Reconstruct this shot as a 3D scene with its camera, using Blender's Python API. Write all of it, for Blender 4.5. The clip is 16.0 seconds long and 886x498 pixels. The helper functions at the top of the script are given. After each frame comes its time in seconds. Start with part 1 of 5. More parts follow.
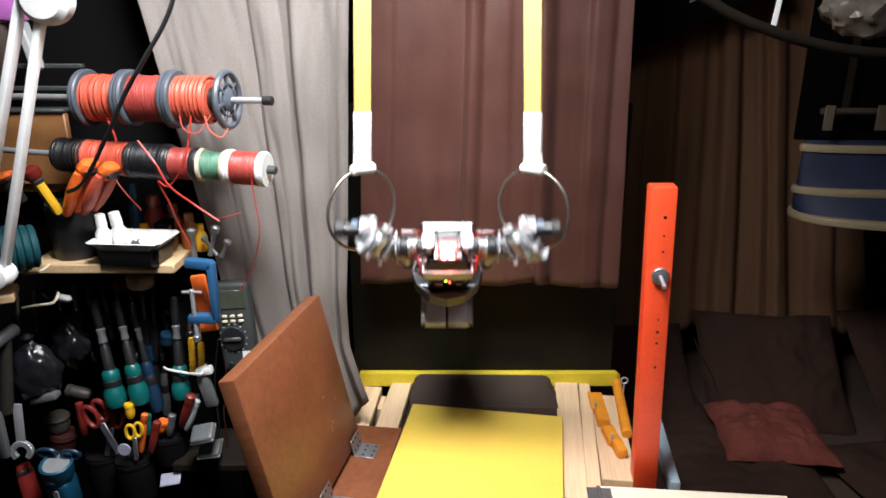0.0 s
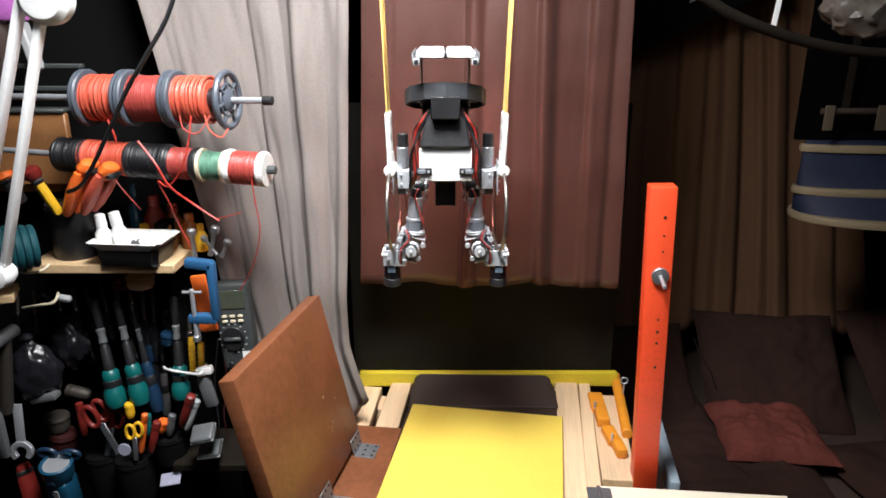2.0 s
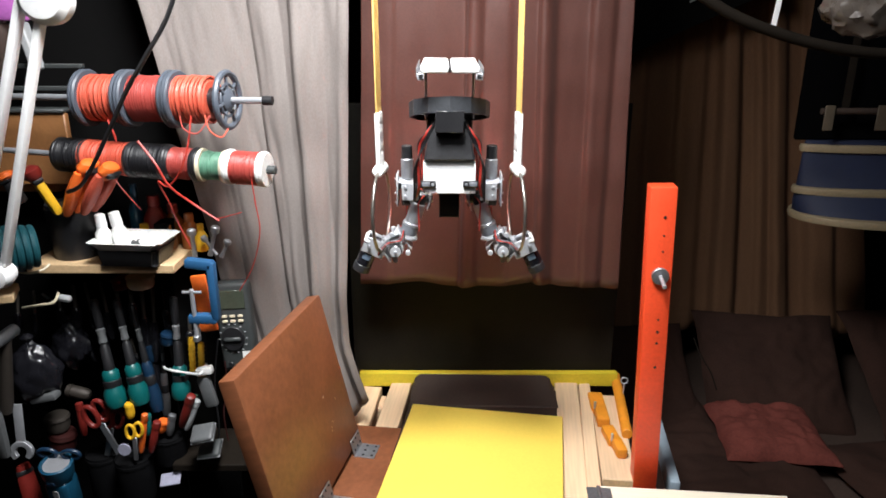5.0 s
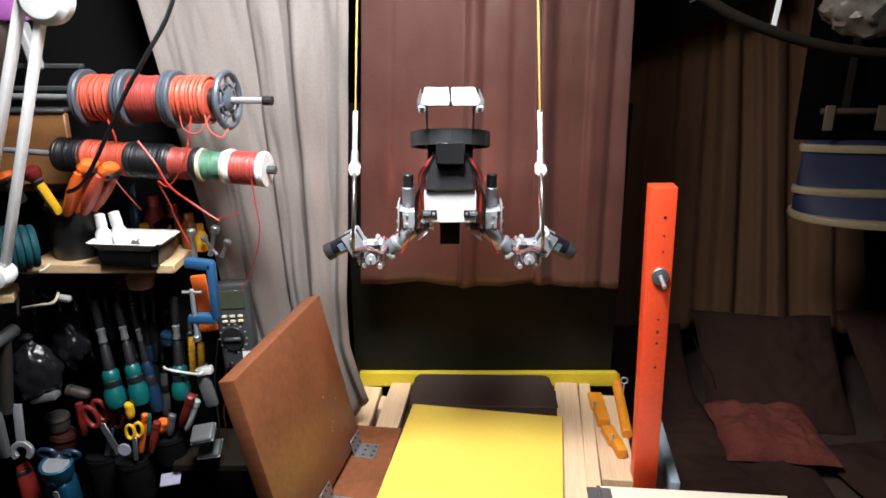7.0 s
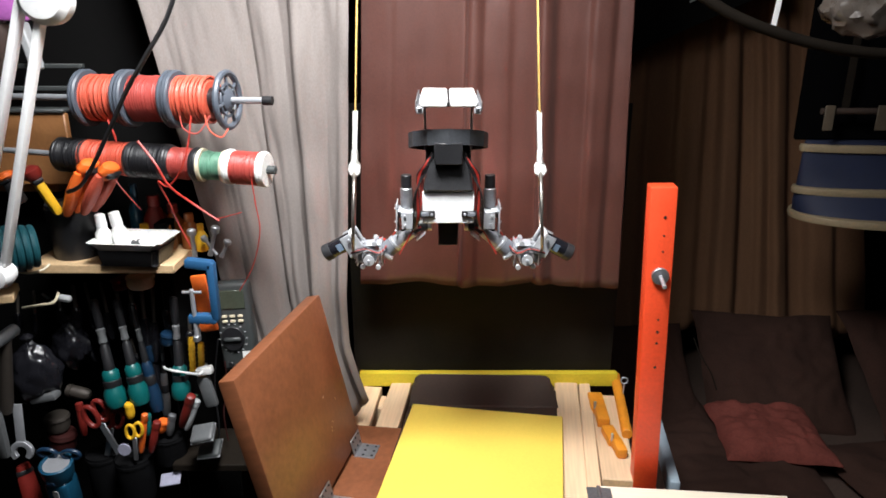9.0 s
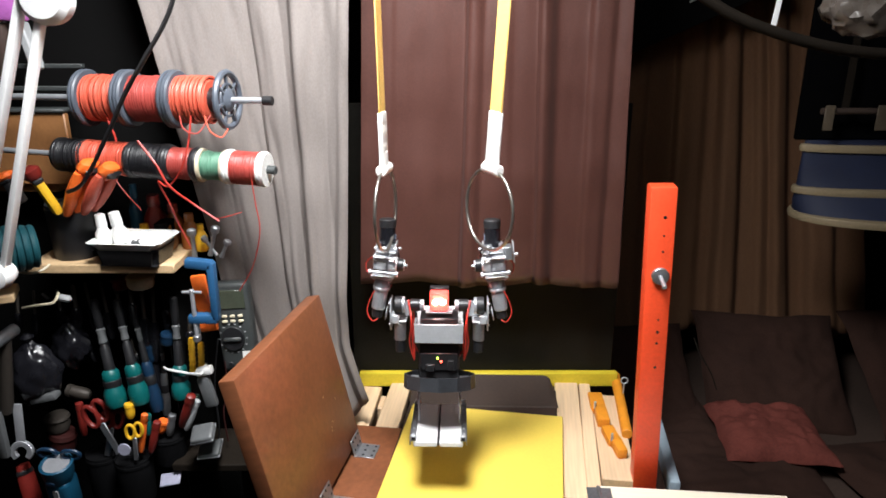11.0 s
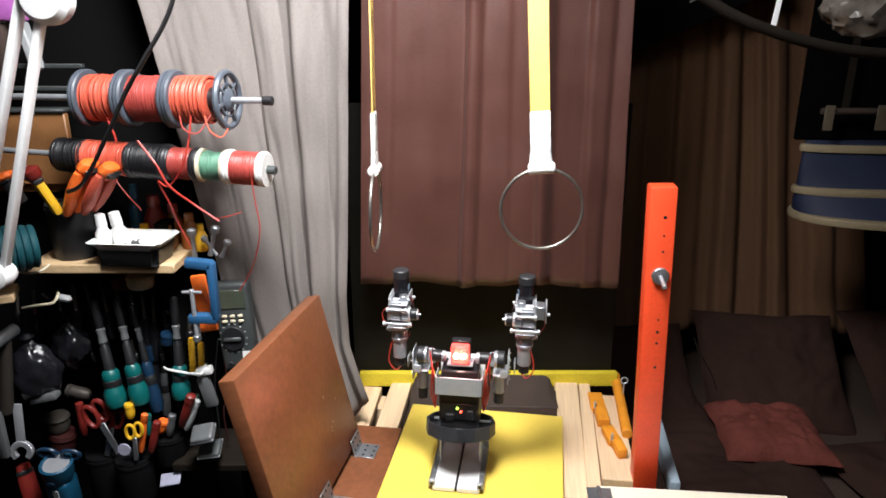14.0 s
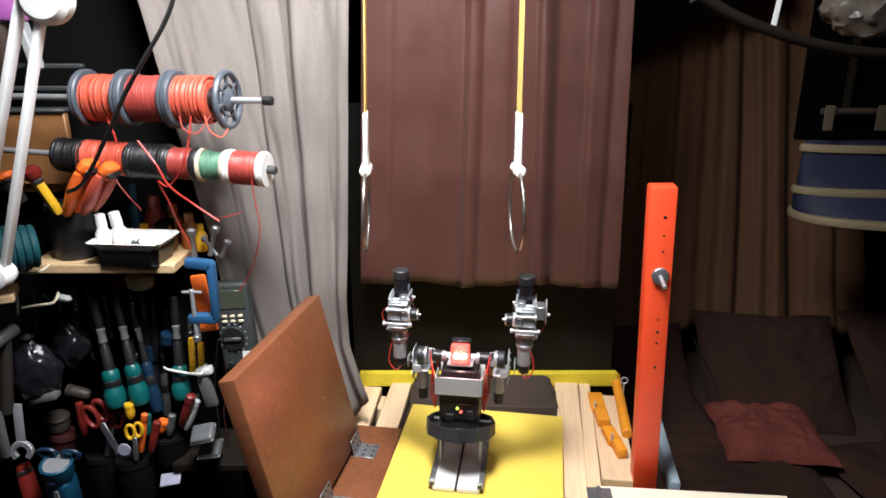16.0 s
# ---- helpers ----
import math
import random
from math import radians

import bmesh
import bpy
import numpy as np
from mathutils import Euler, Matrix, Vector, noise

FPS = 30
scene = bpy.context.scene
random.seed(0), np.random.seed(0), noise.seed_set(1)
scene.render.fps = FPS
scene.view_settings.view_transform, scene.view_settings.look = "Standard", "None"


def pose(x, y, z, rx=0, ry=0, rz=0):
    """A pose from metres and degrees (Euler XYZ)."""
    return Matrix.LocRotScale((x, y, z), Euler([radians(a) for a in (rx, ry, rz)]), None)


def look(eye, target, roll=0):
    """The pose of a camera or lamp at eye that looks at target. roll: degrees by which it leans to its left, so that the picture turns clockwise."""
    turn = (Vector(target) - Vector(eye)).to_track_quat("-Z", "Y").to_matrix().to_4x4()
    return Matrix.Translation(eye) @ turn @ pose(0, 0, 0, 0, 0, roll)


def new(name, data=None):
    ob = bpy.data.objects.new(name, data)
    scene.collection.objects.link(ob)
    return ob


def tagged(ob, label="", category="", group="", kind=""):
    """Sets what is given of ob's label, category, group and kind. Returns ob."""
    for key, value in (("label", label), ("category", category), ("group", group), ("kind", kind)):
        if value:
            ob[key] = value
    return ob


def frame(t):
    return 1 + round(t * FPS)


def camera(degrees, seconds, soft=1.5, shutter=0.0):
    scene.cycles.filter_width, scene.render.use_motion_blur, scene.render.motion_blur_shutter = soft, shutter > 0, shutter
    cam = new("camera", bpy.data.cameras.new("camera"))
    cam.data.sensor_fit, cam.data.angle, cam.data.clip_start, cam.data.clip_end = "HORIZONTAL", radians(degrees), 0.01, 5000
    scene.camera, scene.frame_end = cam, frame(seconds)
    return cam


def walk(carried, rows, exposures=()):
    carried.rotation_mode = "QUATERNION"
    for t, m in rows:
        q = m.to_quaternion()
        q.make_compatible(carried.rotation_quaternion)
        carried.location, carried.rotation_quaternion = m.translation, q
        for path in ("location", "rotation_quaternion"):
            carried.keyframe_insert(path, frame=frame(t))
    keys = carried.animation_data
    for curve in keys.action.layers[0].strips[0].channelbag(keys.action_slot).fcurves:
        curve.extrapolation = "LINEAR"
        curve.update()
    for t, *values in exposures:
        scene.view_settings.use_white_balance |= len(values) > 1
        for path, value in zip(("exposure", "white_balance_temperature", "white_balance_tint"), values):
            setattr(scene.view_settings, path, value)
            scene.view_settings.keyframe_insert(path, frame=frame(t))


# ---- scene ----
cam = camera(66, 16.0, soft=1.7, shutter=0.4)
walk(cam, [(0.0, pose(0, 0, 1.37, 72, 0, 0)), (16.0, pose(0, 0, 1.37, 72, 0, 0))], [(0.0, 0.0), (9.2, 0.0), (11.3, 0.09), (13.5, 0.09), (15.0, 0.04), (16.0, 0.03)])

# ---- light ----
world = bpy.data.worlds.new("room_dark")
world.use_nodes = True
world.node_tree.nodes["Background"].inputs[0].default_value = (0.9, 0.95, 1.0, 1)
world.node_tree.nodes["Background"].inputs[1].default_value = 0.004
scene.world = world


def area_lamp(name, eye, target, size, watts, tint, spread=180):
    data = bpy.data.lights.new(name, "AREA")
    data.shape, data.size, data.energy, data.color = "DISK", size, watts, tint
    data.spread = radians(spread)
    ob = new(name, data)
    ob.matrix_world = look(eye, target)
    return ob


# the bench lamp over the rings, just above the view, and an added fill light behind the camera
area_lamp("bench_lamp", (-0.09, 0.56, 1.84), (-0.11, 0.98, 1.0), 0.3, 12.0, (0.975, 0.985, 1.0), 125)
area_lamp("fill_light", (0.5, -0.3, 2.25), (0.35, 1.2, 0.75), 0.6, 2.7, (0.98, 0.975, 0.98))


# ---- materials ----
def material(name, colour, rough=0.6, metal=0.0, spread=0.25, scale=30.0, fine=6.0, bump=0.15, stretch=(1, 1, 1), island=0.0,
             glow=None, coat=0.0, sheen=0.0, shine=0.5):
    m = bpy.data.materials.new(name)
    m.use_nodes = True
    nt = m.node_tree
    n, link = nt.nodes, nt.links.new
    b = n["Principled BSDF"]
    co = n.new("ShaderNodeTexCoord")
    mp = n.new("ShaderNodeMapping")
    mp.inputs["Scale"].default_value = stretch
    link(co.outputs["Object"], mp.inputs[0])
    big, small = n.new("ShaderNodeTexNoise"), n.new("ShaderNodeTexNoise")
    big.inputs["Scale"].default_value, small.inputs["Scale"].default_value = scale, scale * fine
    big.inputs["Detail"].default_value, small.inputs["Detail"].default_value = 4, 5
    link(mp.outputs[0], big.inputs["Vector"]), link(mp.outputs[0], small.inputs["Vector"])
    add = n.new("ShaderNodeMath")
    add.operation = "ADD"
    link(big.outputs[0], add.inputs[0]), link(small.outputs[0], add.inputs[1])
    ramp = n.new("ShaderNodeMapRange")
    ramp.inputs[1].default_value, ramp.inputs[2].default_value = 0.6, 1.4
    ramp.inputs[3].default_value, ramp.inputs[4].default_value = 1 - spread, 1 + spread
    link(add.outputs[0], ramp.inputs[0])
    mul = n.new("ShaderNodeVectorMath")
    mul.operation = "SCALE"
    mul.inputs[0].default_value = colour
    if island:
        rnd = n.new("ShaderNodeObjectInfo")
        sc = n.new("ShaderNodeMapRange")
        sc.inputs[3].default_value, sc.inputs[4].default_value = 1 - island, 1 + island
        link(rnd.outputs["Random"], sc.inputs[0])
        m2 = n.new("ShaderNodeMath")
        m2.operation = "MULTIPLY"
        link(sc.outputs[0], m2.inputs[0]), link(ramp.outputs[0], m2.inputs[1])
        link(m2.outputs[0], mul.inputs["Scale"])
    else:
        link(ramp.outputs[0], mul.inputs["Scale"])
    link(mul.outputs[0], b.inputs["Base Color"])
    rr = n.new("ShaderNodeMapRange")
    rr.inputs[3].default_value, rr.inputs[4].default_value = max(0.03, rough - 0.1), min(1, rough + 0.1)
    link(big.outputs[0], rr.inputs[0]), link(rr.outputs[0], b.inputs["Roughness"])
    b.inputs["Metallic"].default_value = metal
    b.inputs["Coat Weight"].default_value = coat
    b.inputs["Sheen Weight"].default_value = sheen
    b.inputs["Specular IOR Level"].default_value = shine
    if bump:
        bp = n.new("ShaderNodeBump")
        bp.inputs["Strength"].default_value, bp.inputs["Distance"].default_value = bump, 0.002
        link(small.outputs[0], bp.inputs["Height"]), link(bp.outputs[0], b.inputs["Normal"])
    if glow:
        b.inputs["Emission Color"].default_value = (*glow[:3], 1)
        b.inputs["Emission Strength"].default_value = glow[3]
    return m


M = {}
M["brown_cloth"] = material("brown_cloth", (0.072, 0.0275, 0.021), 0.42, 0, 0.22, 14, 30, 0.14, sheen=0.04)
M["grey_cloth"] = material("grey_cloth", (0.185, 0.161, 0.149), 0.8, 0, 0.16, 8, 60, 0.12, (1, 1, 0.6))
M["dark_drape"] = material("dark_drape", (0.15, 0.072, 0.034), 0.9, 0, 0.2, 12, 30, 0.15, (1, 1, 0.3))
M["black_panel"] = material("black_panel", (0.009, 0.008, 0.0062), 0.55, 0, 0.4, 25, 12, 0.2, shine=0.15)
M["yellow_paint"] = material("yellow_paint", (0.82, 0.60, 0.10), 0.45, 0, 0.05, 9, 25, 0.06)
M["yellow_bar"] = material("yellow_bar", (0.66, 0.52, 0.03), 0.6, 0, 0.15, 20, 10, 0.1)
M["pine"] = material("pine", (0.74, 0.53, 0.33), 0.55, 0, 0.16, 55, 4, 0.1, (1, 0.05, 1), island=0.08)
M["pale_board"] = material("pale_board", (0.86, 0.76, 0.6), 0.5, 0, 0.1, 30, 5, 0.06, (0.08, 1, 1))
M["brown_board"] = material("brown_board", (0.19, 0.066, 0.028), 0.42, 0, 0.3, 9, 14, 0.08, (1, 1, 0.35), coat=0.04)
M["dark_board"] = material("dark_board", (0.035, 0.018, 0.012), 0.7, 0, 0.3, 18, 12, 0.2)
M["orange_paint"] = material("orange_paint", (0.85, 0.08, 0.025), 0.4, 0, 0.12, 25, 8, 0.08)
M["steel"] = material("steel", (0.46, 0.47, 0.5), 0.36, 0.55, 0.12, 60, 8, 0.05)
M["dull_steel"] = material("dull_steel", (0.4, 0.41, 0.43), 0.45, 0.9, 0.2, 60, 6, 0.1)
M["aluminium"] = material("aluminium", (0.47, 0.485, 0.51), 0.42, 0.35, 0.12, 80, 6, 0.08)
M["ring_steel"] = material("ring_steel", (0.3, 0.28, 0.25), 0.35, 0.9, 0.25, 50, 6, 0.1)
M["black_plastic"] = material("black_plastic", (0.013, 0.013, 0.0145), 0.42, 0, 0.3, 40, 8, 0.1)
M["black_tape"] = material("black_tape", (0.02, 0.02, 0.022), 0.5, 0, 0.35, 60, 5, 0.25)
M["grey_plastic"] = material("grey_plastic", (0.14, 0.15, 0.17), 0.5, 0, 0.15, 40, 8, 0.08)
M["white_plate"] = material("white_plate", (0.82, 0.82, 0.82), 0.4, 0, 0.05, 30, 8, 0.05)
M["white_tape"] = material("white_tape", (0.8, 0.79, 0.77), 0.7, 0, 0.08, 90, 4, 0.3)
M["strap"] = material("strap", (0.9, 0.56, 0.16), 0.75, 0, 0.12, 200, 6, 0.35)
M["red_wire"] = material("red_wire", (0.4, 0.03, 0.02), 0.45, 0, 0.15, 60, 4, 0.05)
M["red_glow"] = material("red_glow", (0.7, 0.1, 0.08), 0.3, 0, 0.05, 40, 4, 0, glow=(1, 0.06, 0.045, 2.2))
M["led"] = material("led", (1, 0.5, 0.45), 0.3, 0, 0.02, 40, 4, 0, glow=(1, 0.24, 0.18, 750))
M["green_led"] = material("green_led", (0.3, 0.9, 0.1), 0.3, 0, 0.02, 40, 4, 0, glow=(0.5, 1, 0.05, 5))
M["small_red_led"] = material("small_red_led", (0.9, 0.1, 0.1), 0.3, 0, 0.02, 40, 4, 0, glow=(1, 0.08, 0.04, 5))
# near-black albedo that stands in for the unlit rack back and room
M["unlit_black"] = material("unlit_black", (0.002, 0.0018, 0.0018), 0.95, 0, 0.3, 8, 10, 0.2, shine=0.15)
M["floor"] = material("floor", (0.05, 0.03, 0.022), 0.8, 0, 0.3, 8, 20, 0.2)
M["cushion_brown"] = material("cushion_brown", (0.037, 0.018, 0.013), 0.95, 0, 0.3, 18, 14, 0.3, shine=0.2)
M["cushion_red"] = material("cushion_red", (0.16, 0.042, 0.032), 0.95, 0, 0.3, 20, 9, 0.4, shine=0.2)


# ---- shapes ----
def grown(bm, before, m):
    verts = [v for v in bm.verts if v not in before]
    bmesh.ops.transform(bm, matrix=m, verts=verts)


def box(bm, sx, sy, sz, m=Matrix(), bevel=0.0, seg=1):
    ret = bmesh.ops.create_cube(bm, size=1.0)
    bmesh.ops.scale(bm, vec=(sx, sy, sz), verts=ret["verts"])
    verts = ret["verts"]
    if bevel:
        edges = list({e for v in verts for e in v.link_edges})
        out = bmesh.ops.bevel(bm, geom=edges, offset=min(bevel, 0.45 * min(sx, sy, sz)), segments=seg, affect="EDGES", profile=0.5)
        verts = list({v for f in out["faces"] for v in f.verts} | {v for v in verts if v.is_valid})
    bmesh.ops.transform(bm, matrix=m, verts=verts)
    return bm


def lathe(bm, profile, m=Matrix(), seg=24, squash=(1, 1)):
    """profile: (radius, height) from bottom to top; closed by fans at the ends."""
    rings = []
    for r, z in profile:
        rings.append([bm.verts.new(m @ Vector((r * squash[0] * math.cos(2 * math.pi * i / seg), r * squash[1] * math.sin(2 * math.pi * i / seg), z)))
                      for i in range(seg)])
    for a, b in zip(rings, rings[1:]):
        for i in range(seg):
            bm.faces.new((a[i], a[(i + 1) % seg], b[(i + 1) % seg], b[i]))
    bm.faces.new(rings[0][::-1]), bm.faces.new(rings[-1])
    return bm


def cyl(bm, r, h, m=Matrix(), seg=20, edge=None):
    """A cylinder of height h from z = 0, its rims rounded."""
    e = min(r, h) * 0.12 if edge is None else edge
    return lathe(bm, [(r - e, 0), (r, e), (r, h - e), (r - e, h)], m, seg)


def tube(bm, pts, r, seg=8, closed=False):
    pts = [Vector(p) for p in pts]
    n = len(pts)
    rings, side = [], None
    for i, p in enumerate(pts):
        d = (pts[(i + 1) % n] - pts[i - 1]) if closed else (pts[min(i + 1, n - 1)] - pts[max(i - 1, 0)])
        d.normalize()
        if side is None:
            side = d.orthogonal().normalized()
        side = (side - d * side.dot(d)).normalized()
        up = d.cross(side)
        rings.append([bm.verts.new(p + r * (math.cos(2 * math.pi * k / seg) * side + math.sin(2 * math.pi * k / seg) * up)) for k in range(seg)])
    for a, b in zip(rings, rings[1:] + ([rings[0]] if closed else [])):
        for k in range(seg):
            bm.faces.new((a[k], a[(k + 1) % seg], b[(k + 1) % seg], b[k]))
    if not closed:
        bm.faces.new(rings[0][::-1]), bm.faces.new(rings[-1])
    return bm


def curve_points(pts, steps=8):
    """A smooth line through the points."""
    pts = [Vector(p) for p in pts]
    out = []
    for i in range(len(pts) - 1):
        a, b, c, d = pts[max(i - 1, 0)], pts[i], pts[i + 1], pts[min(i + 2, len(pts) - 1)]
        for k in range(steps):
            t = k / steps
            out.append(0.5 * ((2 * b) + (c - a) * t + (2 * a - 5 * b + 4 * c - d) * t * t + (3 * b - a - 3 * c + d) * t ** 3))
    return out + [pts[-1]]


def part(name, bm, mat, parent=None, label="", m=None):
    mesh = bpy.data.meshes.new(name)
    bmesh.ops.recalc_face_normals(bm, faces=bm.faces)
    bm.to_mesh(mesh)
    bm.free()
    mesh.polygons.foreach_set("use_smooth", [True] * len(mesh.polygons))
    mesh.set_sharp_from_angle(angle=radians(38))
    mesh.materials.append(M[mat])
    ob = new(name, mesh)
    ob.parent = parent
    if m is not None:
        ob.matrix_basis = m
    if label:
        ob["label"] = label
    return ob


def thing(name, label, category, m=Matrix(), group=""):
    ob = new(name)
    ob.empty_display_size = 0.02
    ob.matrix_basis = m
    return tagged(ob, label, category, group)


def B():
    return bmesh.new()


def along(a, b):
    """The pose at a whose z axis points to b."""
    a, b = Vector(a), Vector(b)
    return Matrix.Translation(a) @ (b - a).to_track_quat("Z", "Y").to_matrix().to_4x4()


T = Matrix.Translation


# ---- room ----
def slab(name, sx, sy, sz, m, mat, label="", category="", kind="structure", bevel=0.0):
    ob = part(name, box(B(), sx, sy, sz, Matrix(), bevel), mat, None, "", m)
    return tagged(ob, label, category, "", kind)


slab("floor", 5.0, 4.6, 0.05, pose(0, 0.4, -0.025), "floor", "dark brown carpeted floor of a dim workshop room", "floor")
slab("wall_north", 5.0, 0.1, 2.5, pose(0, 2.35, 1.25), "unlit_black", "dark back wall behind the drapes", "wall")
slab("wall_south", 5.0, 0.1, 2.5, pose(0, -1.85, 1.25), "unlit_black", "dark wall of the workshop room", "wall")
slab("wall_west", 0.1, 4.1, 2.5, pose(-1.3, 0.25, 1.25), "unlit_black", "dark wall behind the tool shelves", "wall")
slab("wall_east", 0.1, 4.1, 2.5, pose(2.3, 0.25, 1.25), "unlit_black", "dark wall beside the cushions", "wall")
slab("ceiling", 5.0, 4.6, 0.08, pose(0, 0.4, 2.54), "unlit_black", "dark plain ceiling", "ceiling")


# ---- drapes ----
def drape(name, mat, label, y, left, right, top, hem, folds, depth, seed, creases=(), crumple=0.004, pressed=(), sharp=0.007, sway=lambda u: 0.0):
    """left, right: x of the edge at a height z; hem: z of the lower edge across 0..1; pressed: heights of flat ironed creases."""
    bm, nu, nv = B(), 300, 90
    rng = random.Random(seed)
    waves = [(rng.uniform(0.6, 1.5) * folds, rng.uniform(0, 6.28), rng.uniform(0.4, 1.0)) for _ in range(5)]
    total = sum(w[2] for w in waves)
    grid = []
    for j in range(nv + 1):
        row = []
        for i in range(nu + 1):
            u, v = i / nu, j / nv
            z = top + (hem(u) - top) * v
            w = sum(a * math.sin(6.2832 * f * u + p + 0.35 * math.sin(2.2 * v + p)) for f, p, a in waves) / total
            for c, step, reach in creases:
                d = u - c - 0.012 * math.sin(3.1 * z + 9 * c)
                s = 1 / (1 + math.exp(max(-40.0, min(40.0, -d / sharp))))
                w += step * (s * math.exp(-max(d, 0) / reach) - 0.35 * (1 - s) * math.exp(min(d, 0) / (0.5 * reach)))
            n = noise.noise(Vector((u * 9, z * 6, seed))) * crumple + noise.noise(Vector((u * 24, z * 14, seed + 3))) * 0.25 * crumple
            for pz, rise in pressed:
                n += rise * max(0.0, 1 - abs(z - pz) / 0.07) * (0.4 + 0.6 * abs(math.sin(9.4 * u + 5 * pz)))
            x = left(z) + (right(z) - left(z)) * u
            row.append(bm.verts.new((x + 0.25 * depth * w, y + sway(u) + depth * w * (0.75 + 0.35 * v) + n, z)))
        grid.append(row)
    for a, b in zip(grid, grid[1:]):
        for i in range(nu):
            bm.faces.new((a[i], a[i + 1], b[i + 1], b[i]))
    ob = part(name, bm, mat)
    mod = ob.modifiers.new("thickness", "SOLIDIFY")
    mod.thickness = 0.0025
    return tagged(ob, label, "curtain")


def line(z0, x0, z1, x1):
    return lambda z: x0 + (x1 - x0) * (z - z0) / (z1 - z0)


drape("curtain", "brown_cloth", "dark brown leatherette curtain with soft pleats above a black panel", 1.075,
      line(0.96, -0.138, 1.41, -0.121), line(0.96, 0.295, 1.41, 0.284), 2.49,
      lambda u: 0.960 + 0.004 * math.sin(13 * u - 0.6) + 0.002 * math.sin(29 * u + 1) - 0.004 * u, 1.7, 0.010, 3,
      ((0.13, 0.5, 0.05), (0.385, -1.5, 0.07), (0.43, 0.8, 0.05), (0.55, 0.35, 0.06), (0.675, -1.7, 0.05), (0.72, 0.9, 0.09), (0.86, -1.0, 0.05), (0.93, 0.8, 0.04)), 0.003, ((1.137, -0.0035),))
drape("curtain", "grey_cloth", "light greyish beige linen drape pulled aside in folds", 1.02,
      line(0.78, -0.30, 1.41, -0.414), lambda z: -0.151 + 0.051 * max(0, z - 0.97) + 0.029 * max(0, (0.885 - z) / 0.1) ** 1.1, 2.49,
      lambda u: 0.752 + 0.033 * max(0, (u - 0.82) / 0.18), 1.5, 0.013, 8,
      ((0.16, 0.6, 0.06), (0.33, 1.3, 0.10), (0.47, -1.3, 0.07), (0.60, 1.5, 0.08), (0.72, -1.6, 0.06), (0.86, 1.0, 0.05), (0.95, -1.1, 0.04)), 0.010, ((1.19, 0.004), (0.98, -0.004)), 0.013,
      lambda u: -0.045 * max(0.0, 1 - u / 0.45) - 0.022 * max(0.0, (u - 0.6) / 0.4))
drape("curtain", "dark_drape", "brown heavy drape hanging in long folds in the dim corner", 1.66,
      line(0.6, 0.36, 1.5, 0.36), line(0.6, 1.12, 1.5, 0.95), 2.49,
      lambda u: 0.60 + 0.01 * math.sin(20 * u), 2.6, 0.022, 21,
      ((0.2, 1.2, 0.04), (0.31, -1.2, 0.05), (0.40, 0.9, 0.04), (0.46, -1.8, 0.05), (0.53, 1.9, 0.05), (0.60, -1.2, 0.03), (0.66, -1.6, 0.05), (0.72, 1.3, 0.04), (0.80, -1.2, 0.06), (0.9, 1.0, 0.05)), 0.008)

M["pad_brown"] = material("pad_brown", (0.04, 0.024, 0.017), 0.75, 0, 0.3, 20, 14, 0.25)
# ---- stage of the rings ----
backing = thing("back_board", "thin black painted board with a yellow strip along its foot", "board", pose(0.075, 1.158, 0.728))
part("panel", box(B(), 0.483, 0.008, 0.52, T((0, 0, 0.262)), 0.001), "black_panel", backing)
part("edge_strip", box(B(), 0.482, 0.014, 0.0275, T((0.010, -0.013, 0.0145)), 0.0015), "yellow_bar", backing, "yellow painted wooden strip")

R0 = -7.6   # turn of the stage against the room
stage = thing("stage_table", "low pine-plank stage table with a dark board on it", "table", pose(0.05, 0.95, 0.735, 0, 0, R0))


def stage_plank(name, x, y, sx, sy, top, thick, mat="pine", label=""):
    return part(name, box(B(), sx, sy, thick, Matrix(), 0.0015), mat, stage, label, pose(x, y, top - thick / 2 - 0.735))


def laid_plank(name, x, y, rz, sx, sy, top, thick, mat="pine", label="", bevel=0.0015):
    """A plank given by its place in the room."""
    return part(name, box(B(), sx, sy, thick, Matrix(), bevel), mat, stage, label, stage.matrix_basis.inverted() @ pose(x, y, top - thick / 2, 0, 0, rz))


laid_plank("plank", -0.0875, 1.050, -6.4, 0.038, 0.185, 0.736, 0.02)
laid_plank("plank", -0.1530, 1.050, -5.0, 0.062, 0.18, 0.729, 0.015)
laid_plank("plank", 0.2075, 0.975, -8.0, 0.043, 0.335, 0.737, 0.02)
laid_plank("plank", 0.2405, 0.975, -8.4, 0.021, 0.335, 0.735, 0.02)
laid_plank("plank", 0.2805, 0.985, -7.6, 0.052, 0.25, 0.728, 0.018)
stage_plank("cross_plank", 0.226, -0.078, 0.05, 0.014, 0.712, 0.03, "yellow_bar", "yellow painted wooden cross piece")
laid_plank("dark_board", 0.0585, 0.965, -7.5, 0.256, 0.31, 0.742, 0.014, "dark_board", "dark brown fibre board")
stage_plank("flap_ledge", -0.163, -0.1325, 0.11, 0.295, 0.7405, 0.02, "brown_board", "brown varnished ledge")
for x, y in ((-0.2, -0.22), (0.22, -0.17), (-0.2, 0.14), (0.22, 0.12)):
    part("leg", box(B(), 0.045, 0.045, 0.71, Matrix(), 0.003), "pine", stage, "", pose(x, y, -0.378))

sheet = part("mat", box(B(), 0.256, 0.31, 0.006, Matrix(), 0.001), "yellow_paint", None, "", pose(0.0495, 0.868, 0.747, 0, 0, -9.2))
tagged(sheet, "bright yellow smooth landing mat on the stage", "mat")

